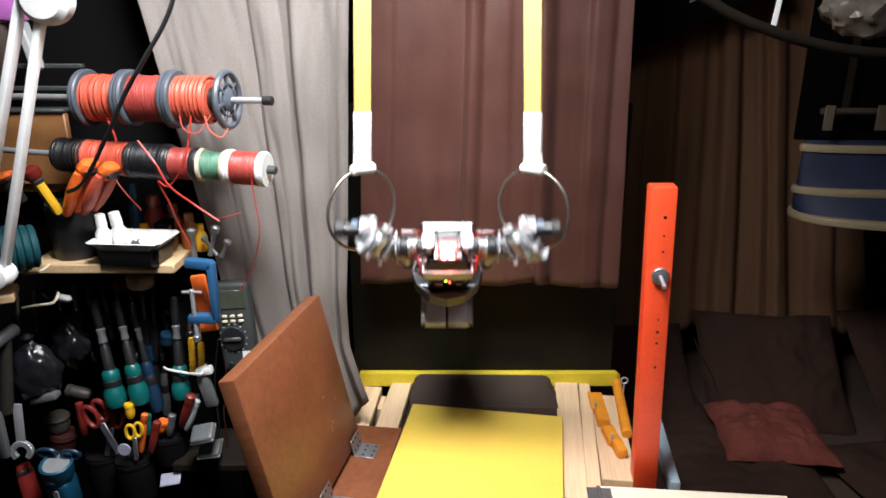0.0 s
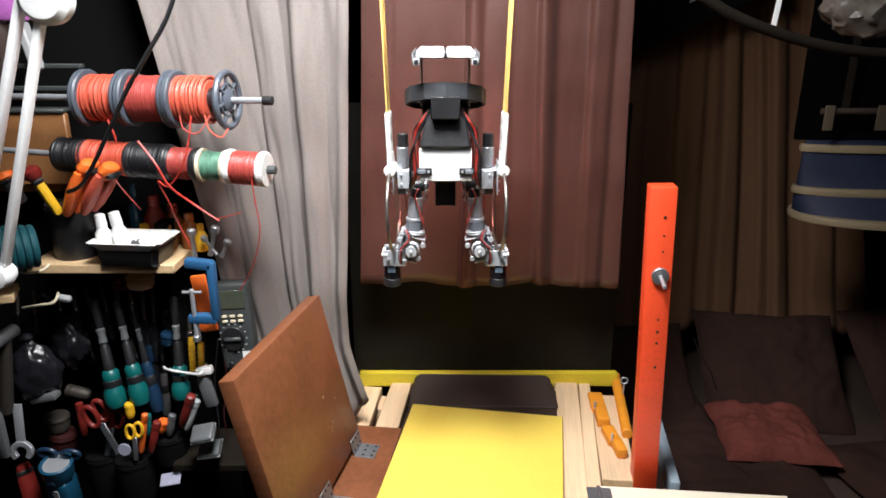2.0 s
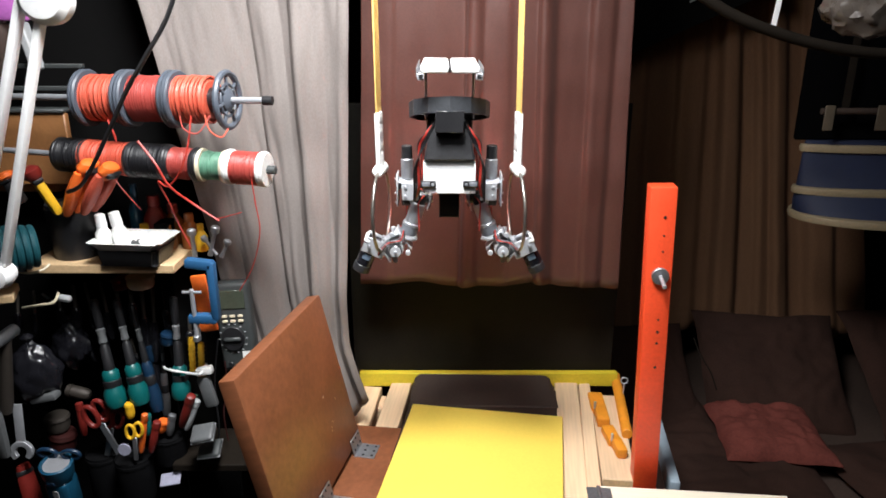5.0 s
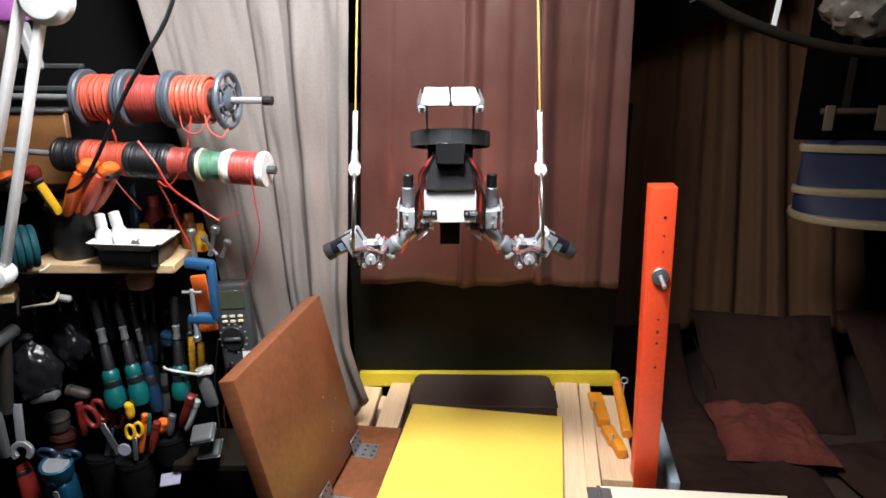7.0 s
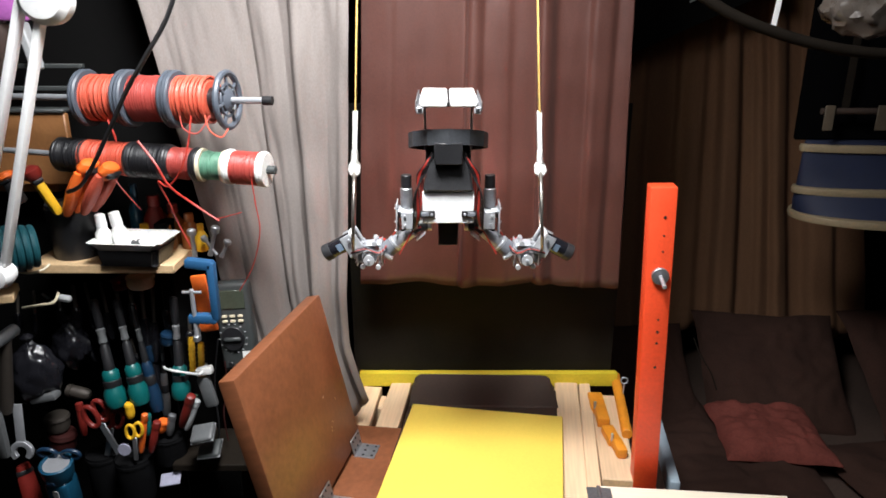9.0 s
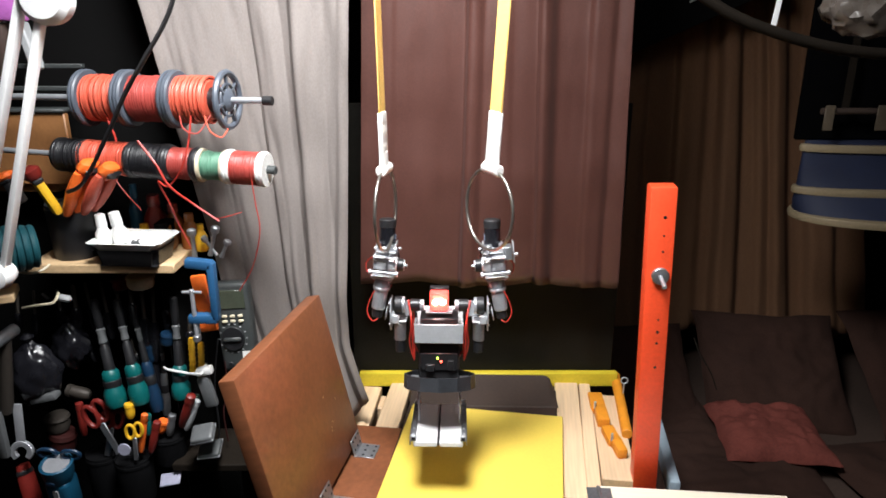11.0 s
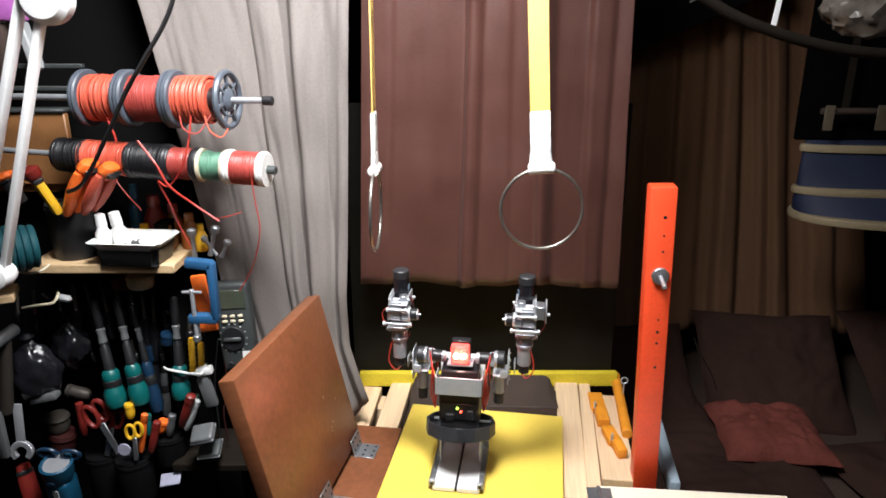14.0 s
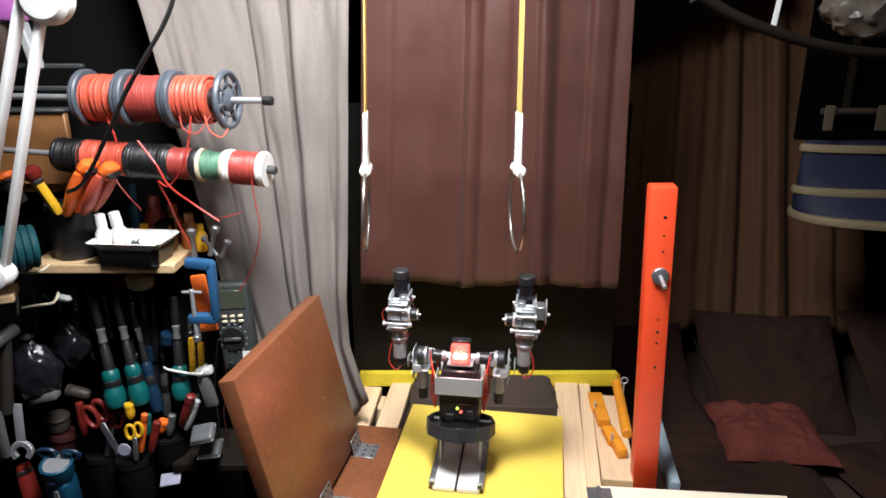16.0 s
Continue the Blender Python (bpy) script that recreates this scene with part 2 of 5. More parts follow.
pad = thing("back_pad", "dark brown foam pad with rounded corners behind the mat", "pad", pose(0.072, 1.094, 0.742, 0, 0, -1.5))
bm = B()
cols = []
for i in range(41):
    u = 2 * i / 40 - 1
    fall = max(0.0, (abs(u) - 0.86) / 0.14)
    crown = (1 - fall * fall) ** 0.5
    cols.append([bm.verts.new((0.1295 * u, -0.052, 0.0006)), bm.verts.new((0.1295 * u, -0.050, 0.001 + 0.002 * crown)), bm.verts.new((0.1295 * u, 0.0 + 0.012 * crown, 0.003 + 0.008 * crown)),
                 bm.verts.new((0.1295 * u, 0.012 + 0.020 * crown, 0.002 + 0.0165 * crown)), bm.verts.new((0.1295 * u, 0.014 + 0.021 * crown, 0.001 + 0.013 * crown)), bm.verts.new((0.1295 * u, 0.012 + 0.020 * crown, 0.0006))])
for a, b in zip(cols, cols[1:]):
    for k in range(6):
        bm.faces.new((a[k], b[k], b[(k + 1) % 6], a[(k + 1) % 6]))
bm.faces.new(cols[0]), bm.faces.new(cols[-1][::-1])
part("foam", bm, "pad_brown", pad)

# ---- hinged flap ----
flap = thing("hinged_flap", "brown varnished wooden flap swung up on two steel hinges", "board", pose(-0.138, 0.955, 0.738))
HX, HY = Vector((-0.195, -0.981, 0)), Vector((-0.981, 0.195, 0))   # along the hinges, and away from the stage
lean = radians(77)
UP = HY * math.cos(lean) + Vector((0, 0, math.sin(lean)))
turn = Matrix((HX, UP, HX.cross(UP))).transposed().to_4x4()
part("board", box(B(), 0.268, 0.245, 0.022, Matrix(), 0.0025, 2), "brown_board", flap, "", turn @ T((0.144, 0.132, 0.0)))
rng = random.Random(12)
for k in range(5):
    part("scuff_mark", box(B(), rng.uniform(0.0006, 0.0011), rng.uniform(0.0015, 0.004), 0.0005, turn @ T((rng.uniform(0.05, 0.10), rng.uniform(0.07, 0.15), -0.0111)) @ pose(0, 0, 0, 0, 0, rng.uniform(-60, 60)), 0.0001), "pine", flap, "pale scuff in the varnish")
flat = Matrix((HX, -HY, Vector((0, 0, 1)))).transposed().to_4x4() @ T((0, 0.012, 0))
for d in (0.035, 0.165):
    bm = B()
    box(bm, 0.036, 0.028, 0.0018, turn @ T((d, 0.012, -0.013)), 0.0005)
    box(bm, 0.036, 0.028, 0.0018, flat @ T((d, 0.017, 0.0035)), 0.0005)
    cyl(bm, 0.0035, 0.036, turn @ T((d - 0.018, -0.002, -0.013)) @ Matrix.Rotation(radians(90), 4, "Y"), 10)
    hinge = part("hinge", bm, "dull_steel", flap, "grey steel butt hinge with screws")
    bm = B()
    for i in range(3):
        for j in (0.006, 0.02):
            lathe(bm, [(0.0022, 0), (0.0016, 0.0008), (0.0004, 0.001)], turn @ T((d - 0.012 + 0.012 * i, j + 0.002, -0.0139)) @ Matrix.Rotation(math.pi, 4, "X"), 8)
            lathe(bm, [(0.0022, 0), (0.0016, 0.0008), (0.0004, 0.001)], flat @ T((d - 0.012 + 0.012 * i, j + 0.006, 0.0044)), 8)
    part("screws", bm, "black_plastic", hinge)

# ---- orange post ----
post = thing("ring_post", "bright orange painted wooden post with drilled holes", "post", pose(0.302, 0.87, 0.70, 0, -1.9, -6))
bm = B()
box(bm, 0.0345, 0.03, 0.475, T((0, 0, 0.2375)), 0.0025, 2)
shaft = part("shaft", bm, "orange_paint", post)
for z, r in ((0.435, 0.0022), (0.41, 0.0015), (0.388, 0.0015), (0.345, 0.003), (0.29, 0.0015), (0.272, 0.0022), (0.255, 0.0018), (0.218, 0.002)):
    part("hole", lathe(B(), [(r, -0.002), (r, 0.0004), (r * 0.9, 0.0005)], pose(0.003, -0.015, z, 90), 12), "black_plastic", shaft)
bm = cyl(B(), 0.0115, 0.006, pose(0.001, -0.0152, 0.355, 90), 24)
knob = part("washer", bm, "dull_steel", post, "round steel washer")
part("bolt", cyl(B(), 0.0028, 0.03, pose(0.001, -0.02, 0.355, 98), 12), "steel", knob)

# ---- things beside the stage ----
hinged = thing("side_board", "pale smooth wooden board hinged beside the stage", "board", pose(0.226, 0.830, 0.742, 0, 0, -5))
part("board", box(B(), 0.26, 0.2, 0.014, T((0.13, -0.1, -0.007)), 0.001), "pale_board", hinged)
bm = B()
box(bm, 0.034, 0.03, 0.0018, T((-0.003, -0.022, 0.001)), 0.0005)
cyl(bm, 0.003, 0.03, pose(-0.003, -0.036, 0.002, -90), 10)
part("hinge", bm, "dull_steel", hinged, "grey steel hinge")

M["rail_blue"] = material("rail_blue", (0.3, 0.37, 0.43), 0.5, 0, 0.16, 35, 7, 0.12)
grey_rail = thing("grey_rail", "blue-grey painted wooden rail end beside the stage", "rail", pose(0.366, 0.985, 0.705, 0, 0, -8))
part("rail", box(B(), 0.016, 0.24, 0.03, T((0, 0, 0)), 0.003, 2), "rail_blue", grey_rail)


def clamp_block(x, y, z, sx, sy, rz):
    c = thing("orange_clamp", "orange plastic clamp jaw lying on the plank", "clamp", pose(x, y, z, 0, 0, rz), "clamps on the plank")
    bm = B()
    box(bm, sx, sy * 0.55, 0.014, T((0, sy * 0.2, 0.007)), 0.003, 2)
    box(bm, sx * 0.8, sy * 0.5, 0.018, T((sx * 0.08, -sy * 0.25, 0.009)), 0.004, 2)
    part("jaw", bm, "orange_plastic", c)
    part("pin", cyl(B(), 0.0022, 0.014, pose(-sx * 0.3, -sy * 0.1, 0.013), 8), "steel", c)


M["orange_plastic"] = material("orange_plastic", (0.75, 0.27, 0.02), 0.5, 0, 0.15, 50, 6, 0.08)
clamp_block(0.272, 1.05, 0.7275, 0.026, 0.1, -4)
clamp_block(0.276, 0.952, 0.7275, 0.021, 0.08, 4)
bm = B()
cyl(bm, 0.009, 0.20, pose(0.302, 0.97, 0.735, -90, 0, -8), 14)
tagged(part("orange_stick", bm, "orange_plastic"), "long orange plastic rod beside the planks", "rod")


eye_bolt = thing("screw_eye", "small steel screw eye beside the yellow strip", "screw eye", pose(0.325, 1.09, 0.768))
part("loop", tube(B(), [(0.006 * math.cos(a), 0, 0.006 * math.sin(a)) for a in [6.2832 * i / 18 for i in range(18)]], 0.0013, 6, True), "steel", eye_bolt)
part("stem", cyl(B(), 0.0013, 0.03, T((0, 0, -0.036)), 8), "steel", eye_bolt)

# ---- rings ----
def hanging_ring(x):
    """Its origin is the hook above the view; the strap hangs down from it."""
    r = thing("gymnastic_ring", "steel gymnastic ring on a yellow strap with white tape", "gymnastic ring", pose(x, 0.86, 1.75), "pair of rings")
    bm = B()
    box(bm, 0.0252, 0.0022, 0.49, T((0, 0, -0.245)), 0.0006)
    part("strap", bm, "strap", r, "yellow woven webbing strap")
    bm = B()
    box(bm, 0.0258, 0.006, 0.07, T((0, 0, -0.515)), 0.002, 2)
    lathe(bm, [(0.006, -0.017), (0.0076, -0.015), (0.0074, -0.008), (0.0073, 0), (0.0074, 0.008), (0.0079, 0.015), (0.006, 0.017)], pose(0.0006, 0, -0.5525, 0, 90), 14)
    lathe(bm, [(0.0168, -0.556), (0.0165, -0.552), (0.0145, -0.543), (0.0131, -0.53)], Matrix(), 16, (1, 0.32))
    for k in range(4):
        box(bm, 0.0259, 0.0061, 0.017, pose(0, 0, -0.489 - 0.0175 * k, 0, 1.5 * (-1) ** k), 0.0028, 3)
    part("tape_sleeve", bm, "white_tape", r, "white cloth tape sleeve")
    pts = [(0.0535 * math.sin(a), 0, -0.606 + 0.0535 * math.cos(a)) for a in [2 * math.pi * k / 56 for k in range(56)]]
    part("ring", tube(B(), pts, 0.0022, 10, True), "ring_steel", r, "thin grey steel ring")
    return r


ring_l, ring_r = hanging_ring(-0.087), hanging_ring(0.087)

M["hoop_tape"] = material("hoop_tape", (0.026, 0.028, 0.032), 0.4, 0, 0.35, 60, 5, 0.2)
M["motor_silver"] = material("motor_silver", (0.74, 0.75, 0.77), 0.33, 0.55, 0.1, 70, 8, 0.05)
M["device_blue"] = material("device_blue", (0.16, 0.22, 0.3), 0.4, 0, 0.2, 60, 6, 0.05)
M["shiny_black"] = material("shiny_black", (0.01, 0.01, 0.013), 0.25, 0, 0.2, 35, 7, 0.12)
# ---- robot ----
robot = thing("gymnast_robot", "small aluminium and black gymnast robot with red glowing eyes", "robot")


def bits(name, mat, items, parent, label="", m=None):
    """One part out of boxes ('b', sx, sy, sz, pose, bevel) and cylinders ('c', r, h, pose)."""
    bm = B()
    for it in items:
        if it[0] == "b":
            box(bm, it[1], it[2], it[3], it[4], it[5] if len(it) > 5 else 0.0008)
        else:
            cyl(bm, it[1], it[2], it[3], 16)
    return part(name, bm, mat, parent, label, m)


def build_robot():
    torso = bits("torso", "black_plastic", [("b", 0.056, 0.046, 0.06, T((0, 0, -0.07)), 0.002), ("b", 0.052, 0.04, 0.034, T((0, 0, -0.027)), 0.002)], robot,
                 "black plastic torso box")
    bits("chest_plate", "aluminium", [("b", 0.066, 0.002, 0.027, T((0, -0.032, -0.0275))), ("b", 0.002, 0.03, 0.027, T((-0.032, -0.018, -0.0275))),
                                      ("b", 0.002, 0.03, 0.027, T((0.032, -0.018, -0.0275)))], torso, "brushed aluminium chest bracket")
    bits("back_plate", "white_plate", [("b", 0.064, 0.012, 0.04, T((0, 0.031, -0.03)), 0.001)], torso, "white back cover plate")
    for sx in (-1, 1):
        bits("back_clip", "black_plastic", [("b", 0.019, 0.003, 0.0085, T((sx * 0.0262, 0.0385, -0.0225)))], torso)
        bits("clip_tab", "grey_plastic", [("b", 0.010, 0.002, 0.0055, T((sx * 0.029, 0.0405, -0.0225)))], torso)
        bits("clip_screw", "steel", [("c", 0.0018, 0.002, pose(sx * 0.0205, 0.0395, -0.0225, -90))], torso)
        bits("plate_screw", "dull_steel", [("c", 0.0011, 0.0012, pose(sx * 0.026, 0.0368, -0.0125, -90))], torso)
        bits("shoulder_plate", "aluminium", [("b", 0.021, 0.002, 0.023, T((sx * 0.0495, 0.018, -0.008)))], torso, "drilled aluminium shoulder plate")
        for px, pz in ((-0.006, -0.014), (0.006, -0.014), (-0.006, -0.002), (0.005, -0.003)):
            bits("plate_bolt", "steel", [("c", 0.0018, 0.0022, pose(sx * 0.0495 + px, 0.0188, pz, -90))], torso)
    bm = box(B(), 0.062, 0.03, 0.05, pose(0, 0.024, -0.074, -8), 0.003)
    for v in bm.verts:
        v.co.x *= 1.0 if v.co.z > -0.07 else 0.72
    part("battery_box", bm, "black_tape", torso, "matt black tapered battery box")
    bits("back_block", "black_plastic", [("b", 0.034, 0.012, 0.026, T((0, 0.044, -0.1)), 0.001)], torso)
    bits("control_board", "black_plastic", [("b", 0.05, 0.002, 0.024, T((0, -0.0245, -0.07))), ("b", 0.012, 0.006, 0.01, T((-0.012, -0.027, -0.078))),
                                           ("b", 0.008, 0.004, 0.014, T((0.016, -0.027, -0.074)))], torso, "small circuit board")
    bits("status_light", "green_led", [("b", 0.003, 0.003, 0.003, T((-0.002, -0.027, -0.064)))], torso, "green indicator light")
    bits("status_light", "small_red_led", [("b", 0.003, 0.003, 0.003, T((0.003, -0.027, -0.069)))], torso, "red indicator light")
    # waist ring of twelve flats
    bm = B()
    seg = 12
    rings = []
    for r, z in ((0.05, -0.0985), (0.0505, -0.117), (0.0475, -0.117), (0.047, -0.0985)):
        rings.append([bm.verts.new((r * math.cos(6.2832 * i / seg), r * math.sin(6.2832 * i / seg), z)) for i in range(seg)])
    for a, b in zip(rings, rings[1:] + rings[:1]):
        for i in range(seg):
            bm.faces.new((a[i], a[(i + 1) % seg], b[(i + 1) % seg], b[i]))
    waist = part("waist_ring", bm, "hoop_tape", robot, "black taped waist hoop", T((0, 0, -0.108)) @ pose(0, 0, 0, -15) @ T((0, 0, 0.108)))
    waist.data.polygons.foreach_set("use_smooth", [False] * len(waist.data.polygons))
    bits("spokes", "aluminium", [("b", 0.088, 0.005, 0.003, T((0, sy * 0.022, -0.106))) for sy in (-1, 1)], waist)
    # added black disc for the shade inside the hollow hoop
    bits("hoop_dark_fill", "black_plastic", [("c", 0.0465, 0.003, T((0, 0, -0.112)))], waist)
    # head
    head = bits("head", "red_glow", [("b", 0.025, 0.014, 0.026, T((0, -0.012, 0.013)), 0.0015)], robot, "translucent red head cover")
    bits("head_back", "black_plastic", [("b", 0.026, 0.012, 0.032, T((0, 0.0015, 0.013)), 0.001), ("b", 0.02, 0.02, 0.004, T((0, 0, -0.004)))], head, "black head case")
    for sx in (-1, 1):
        part("eye", cyl(B(), 0.0032, 0.0025, pose(sx * 0.0048, -0.0185, 0.013, 90), 12), "led", head, "glowing red light eye")
    bits("neck_bar", "aluminium", [("b", 0.036, 0.02, 0.003, T((0, -0.008, -0.0025)))], robot)
    for sx in (-1, 1):
        yoke = bits("shoulder_bracket", "aluminium", [("b", 0.002, 0.03, 0.042, T((sx * 0.066, 0, -0.008))), ("b", 0.022, 0.026, 0.002, T((sx * 0.056, 0, -0.018))),
                                                      ("b", 0.010, 0.02, 0.012, T((sx * 0.06, -0.004, -0.014)))], robot, "aluminium shoulder bracket")
        bits("shoulder_motor", "black_plastic", [("c", 0.0085, 0.014, pose(sx * 0.026, -0.004, 0.004, 0, 90 * sx))], yoke, "black motor")
        bits("motor_can", "steel", [("c", 0.0078, 0.006, pose(sx * 0.021, -0.004, 0.004, 0, 90 * sx))], yoke)
        bits("wheel_hub", "steel", [("c", 0.0115, 0.004, pose(sx * 0.047, -0.004, 0.004, 0, 90 * sx))], yoke)
        bits("wheel", "black_tape", [("c", 0.012, 0.011, pose(sx * 0.05, -0.004, 0.004, 0, 90 * sx))], yoke, "black shoulder wheel")
        bits("lift_motor", "dull_steel", [("c", 0.008, 0.026, T((sx * 0.054, -0.004, -0.046)))], yoke, "grey geared motor")
        bits("motor_cap", "black_plastic", [("c", 0.0068, 0.018, T((sx * 0.054, -0.004, -0.063)))], yoke)
        bits("bolts", "steel", [("c", 0.0012, 0.002, pose(sx * 0.067, y, z, 0, 90 * sx)) for y in (-0.01, 0.01) for z in (-0.022, -0.004, 0.008)], yoke)
        for k, bend in enumerate((0.0, 0.004, -0.003, 0.002, -0.0015, 0.0055)):
            pts = curve_points([(sx * (0.043 + 0.3 * bend), 0.016 + bend, 0.004), (sx * (0.0385 + bend), 0.028, -0.018), (sx * (0.039 + 0.6 * bend), 0.032 + bend, -0.045), (sx * (0.0355 - bend), 0.035, -0.07),
                                (sx * (0.028 - 0.8 * bend), 0.037, -0.084), (sx * 0.017, 0.032 + bend, -0.1)])
            part("cable", tube(B(), pts, 0.00085, 6), "red_wire" if k in (0, 4) else "black_plastic", torso, "red insulated wire" if k in (0, 4) else "black insulated wire")
        for k, bend in enumerate((0.0, 0.004, -0.003)):
            pts = curve_points([(sx * 0.042, -0.012, 0.01 + bend), (sx * 0.037, -0.022 - bend, -0.012), (sx * (0.036 + bend), -0.02, -0.045), (sx * 0.034, -0.018, -0.07)])
            part("cable", tube(B(), pts, 0.0011, 6), "red_wire", torso, "red insulated wire")
    # leg with its foot
    leg = bits("leg", "aluminium", [("b", 0.056, 0.006, 0.004, T((0, 0.0, -0.0572)))], robot, "thin aluminium leg with a flat foot", T((0, 0, -0.118)))
    for sx in (-1, 1):
        bits("strut", "aluminium", [("b", 0.003, 0.007, 0.062, T((sx * 0.029, 0.0, -0.024)))], leg)
    for sx in (-1, 1):
        bits("sole", "white_plate", [("b", 0.032, 0.116, 0.0085, T((sx * 0.0175, 0, -0.0575)), 0.0015)], leg, "white foot plate")
    bits("gap", "black_plastic", [("b", 0.003, 0.114, 0.006, T((0, 0, -0.0572)))], leg, "black line between the plates")
    for sx in (-1, 1):
        bits("side_rail", "dull_steel", [("b", 0.0012, 0.114, 0.011, T((sx * 0.0382, 0, -0.0545))), ("b", 0.007, 0.114, 0.0012, T((sx * 0.0345, 0, -0.0522)))], leg, "drilled aluminium angle")
    for sx, sy in ((-1, -1), (-1, 1), (1, -1), (1, 1)):
        bits("tube_end", "aluminium", [("b", 0.008, 0.006, 0.008, T((sx * 0.0335, sy * 0.0545, -0.0495)))], leg)
        bits("tube_hole", "black_plastic", [("b", 0.0048, 0.001, 0.0048, T((sx * 0.0335, sy * 0.0577, -0.0495)), 0.0002)], leg)
    for sx in (-1, 1):
        for y in (-0.04, -0.025, 0.025, 0.04):
            bits("rail_bolt", "steel", [("c", 0.0014, 0.002, pose(sx * 0.0345, y, -0.052))], leg)
    return leg


def build_arm(sx):
    """Upper arm, forearm and gripping end; each points along its own z, outward is +x for sx = 1."""
    up = bits("upper_arm", "steel", [("c", 0.0095, 0.032, T((0, 0, 0.012)))], robot, "geared motor as upper arm")
    bits("motor_cap", "black_plastic", [("c", 0.0075, 0.014, T((0, 0, 0.0)))], up, "black motor cap")
    bits("gear_case", "grey_plastic", [("c", 0.0112, 0.014, T((0, 0, 0.043)))], up, "dark grey gear case")
    bits("gear_band", "steel", [("c", 0.0116, 0.004, T((0, 0, 0.040)))], up)
    bits("flange", "aluminium", [("c", 0.0145, 0.0025, T((0, 0, 0.0585)))], up)
    bits("flange_plate", "aluminium", [("b", 0.03, 0.024, 0.0016, T((sx * 0.002, 0, 0.0572)))], up)
    for px, py in ((-0.010, -0.009), (0.012, -0.009), (-0.010, 0.009), (0.012, 0.009)):
        bits("flange_bolt", "steel", [("c", 0.0018, 0.004, T((sx * px, py, 0.0545)))], up)
    bits("arm_bracket", "aluminium", [("b", 0.0016, 0.020, 0.016, T((-sx * 0.0125, 0.002, 0.008)))], up, "thin drilled bracket")
    bits("bracket_screw", "black_plastic", [("c", 0.0022, 0.003, pose(-sx * 0.0125, 0.006, 0.010, 0, -90 * sx))], up)
    part("cable", tube(B(), curve_points([(-sx * 0.003, -0.004, 0.0), (sx * 0.004, -0.012, -0.003), (sx * 0.013, -0.012, 0.008), (sx * 0.0125, -0.011, 0.024), (sx * 0.008, -0.012, 0.04)]), 0.0009, 6), "red_wire", up, "red insulated wire")
    part("cable", tube(B(), curve_points([(-sx * 0.003, 0.006, 0.0), (sx * 0.001, 0.013, 0.01), (-sx * 0.006, 0.0135, 0.028), (-sx * 0.012, 0.014, 0.044)]), 0.0009, 6), "red_wire", up, "red insulated wire")

    fore = bits("forearm", "aluminium", [("b", 0.034, 0.026, 0.0018, T((0, 0, 0.0035)))], robot, "folded aluminium forearm bracket")
    bits("side_plate", "aluminium", [("b", 0.0018, 0.024, 0.03, T((sx * 0.0125, 0, 0.018)))], fore)
    bits("inner_plate", "aluminium", [("b", 0.0018, 0.018, 0.018, T((-sx * 0.0125, -0.003, 0.031)))], fore)
    bits("rear_plate", "aluminium", [("b", 0.024, 0.0018, 0.022, T((0, -0.0135, 0.02)))], fore)
    bits("gear_box", "dull_steel", [("b", 0.019, 0.022, 0.010, T((0, 0.0, 0.030)), 0.0012)], fore, "grey gear box")
    bits("top_plate", "aluminium", [("b", 0.030, 0.026, 0.0016, T((0, 0.001, 0.036)))], fore)
    bits("top_bar", "steel", [("b", 0.03, 0.003, 0.007, T((sx * 0.002, -0.010, 0.040)))], fore)
    bits("block", "dull_steel", [("b", 0.013, 0.010, 0.008, T((sx * 0.004, 0.006, 0.040)), 0.001)], fore)
    if sx > 0:
        bits("side_box", "dull_steel", [("b", 0.022, 0.011, 0.018, T((0, -0.0195, 0.033)), 0.001)], fore, "grey sensor box")
        bits("outer_plate", "aluminium", [("b", 0.018, 0.0018, 0.03, T((0, -0.027, 0.033)))], fore)
        bits("outer_bolt", "steel", [("c", 0.0024, 0.005, pose(-0.005, -0.0275, 0.03, 90))], fore)
    bits("wrist_motor", "motor_silver", [("c", 0.0103, 0.030, pose(-sx * 0.003, 0.017, 0.019, 90))], fore, "round bright steel motor")
    bits("motor_ring", "dull_steel", [("c", 0.0108, 0.003, pose(-sx * 0.003, 0.006, 0.019, 90))], fore)
    bits("motor_end", "black_plastic", [("c", 0.0085, 0.009, pose(-sx * 0.003, 0.026, 0.019, 90))], fore, "black motor end")
    bits("end_disc", "motor_silver", [("c", 0.0074, 0.0012, pose(-sx * 0.003, 0.0271, 0.019, 90))], fore)
    bits("motor_shaft", "steel", [("c", 0.0018, 0.005, pose(-sx * 0.003, 0.031, 0.019, 90))], fore)
    for px, pz, reach in ((-0.0155, 0.0085, 0.036), (-0.0155, 0.029, 0.026), (0.0155, 0.012, 0.026)):
        bits("spacer_rod", "steel", [("c", 0.0019, reach, pose(sx * px, reach / 2, pz, 90))], fore)
        for e in (-0.5, 0.5):
            bits("rod_nut", "aluminium", [("c", 0.0034, 0.0036, pose(sx * px, e * reach + 0.0018, pz, 90))], fore)
    for py, pz in ((-0.008, 0.012), (0.008, 0.026), (-0.008, 0.028)):
        bits("side_bolt", "steel", [("c", 0.0022, 0.004, pose(sx * 0.0125, py, pz, 0, 90 * sx))], fore)
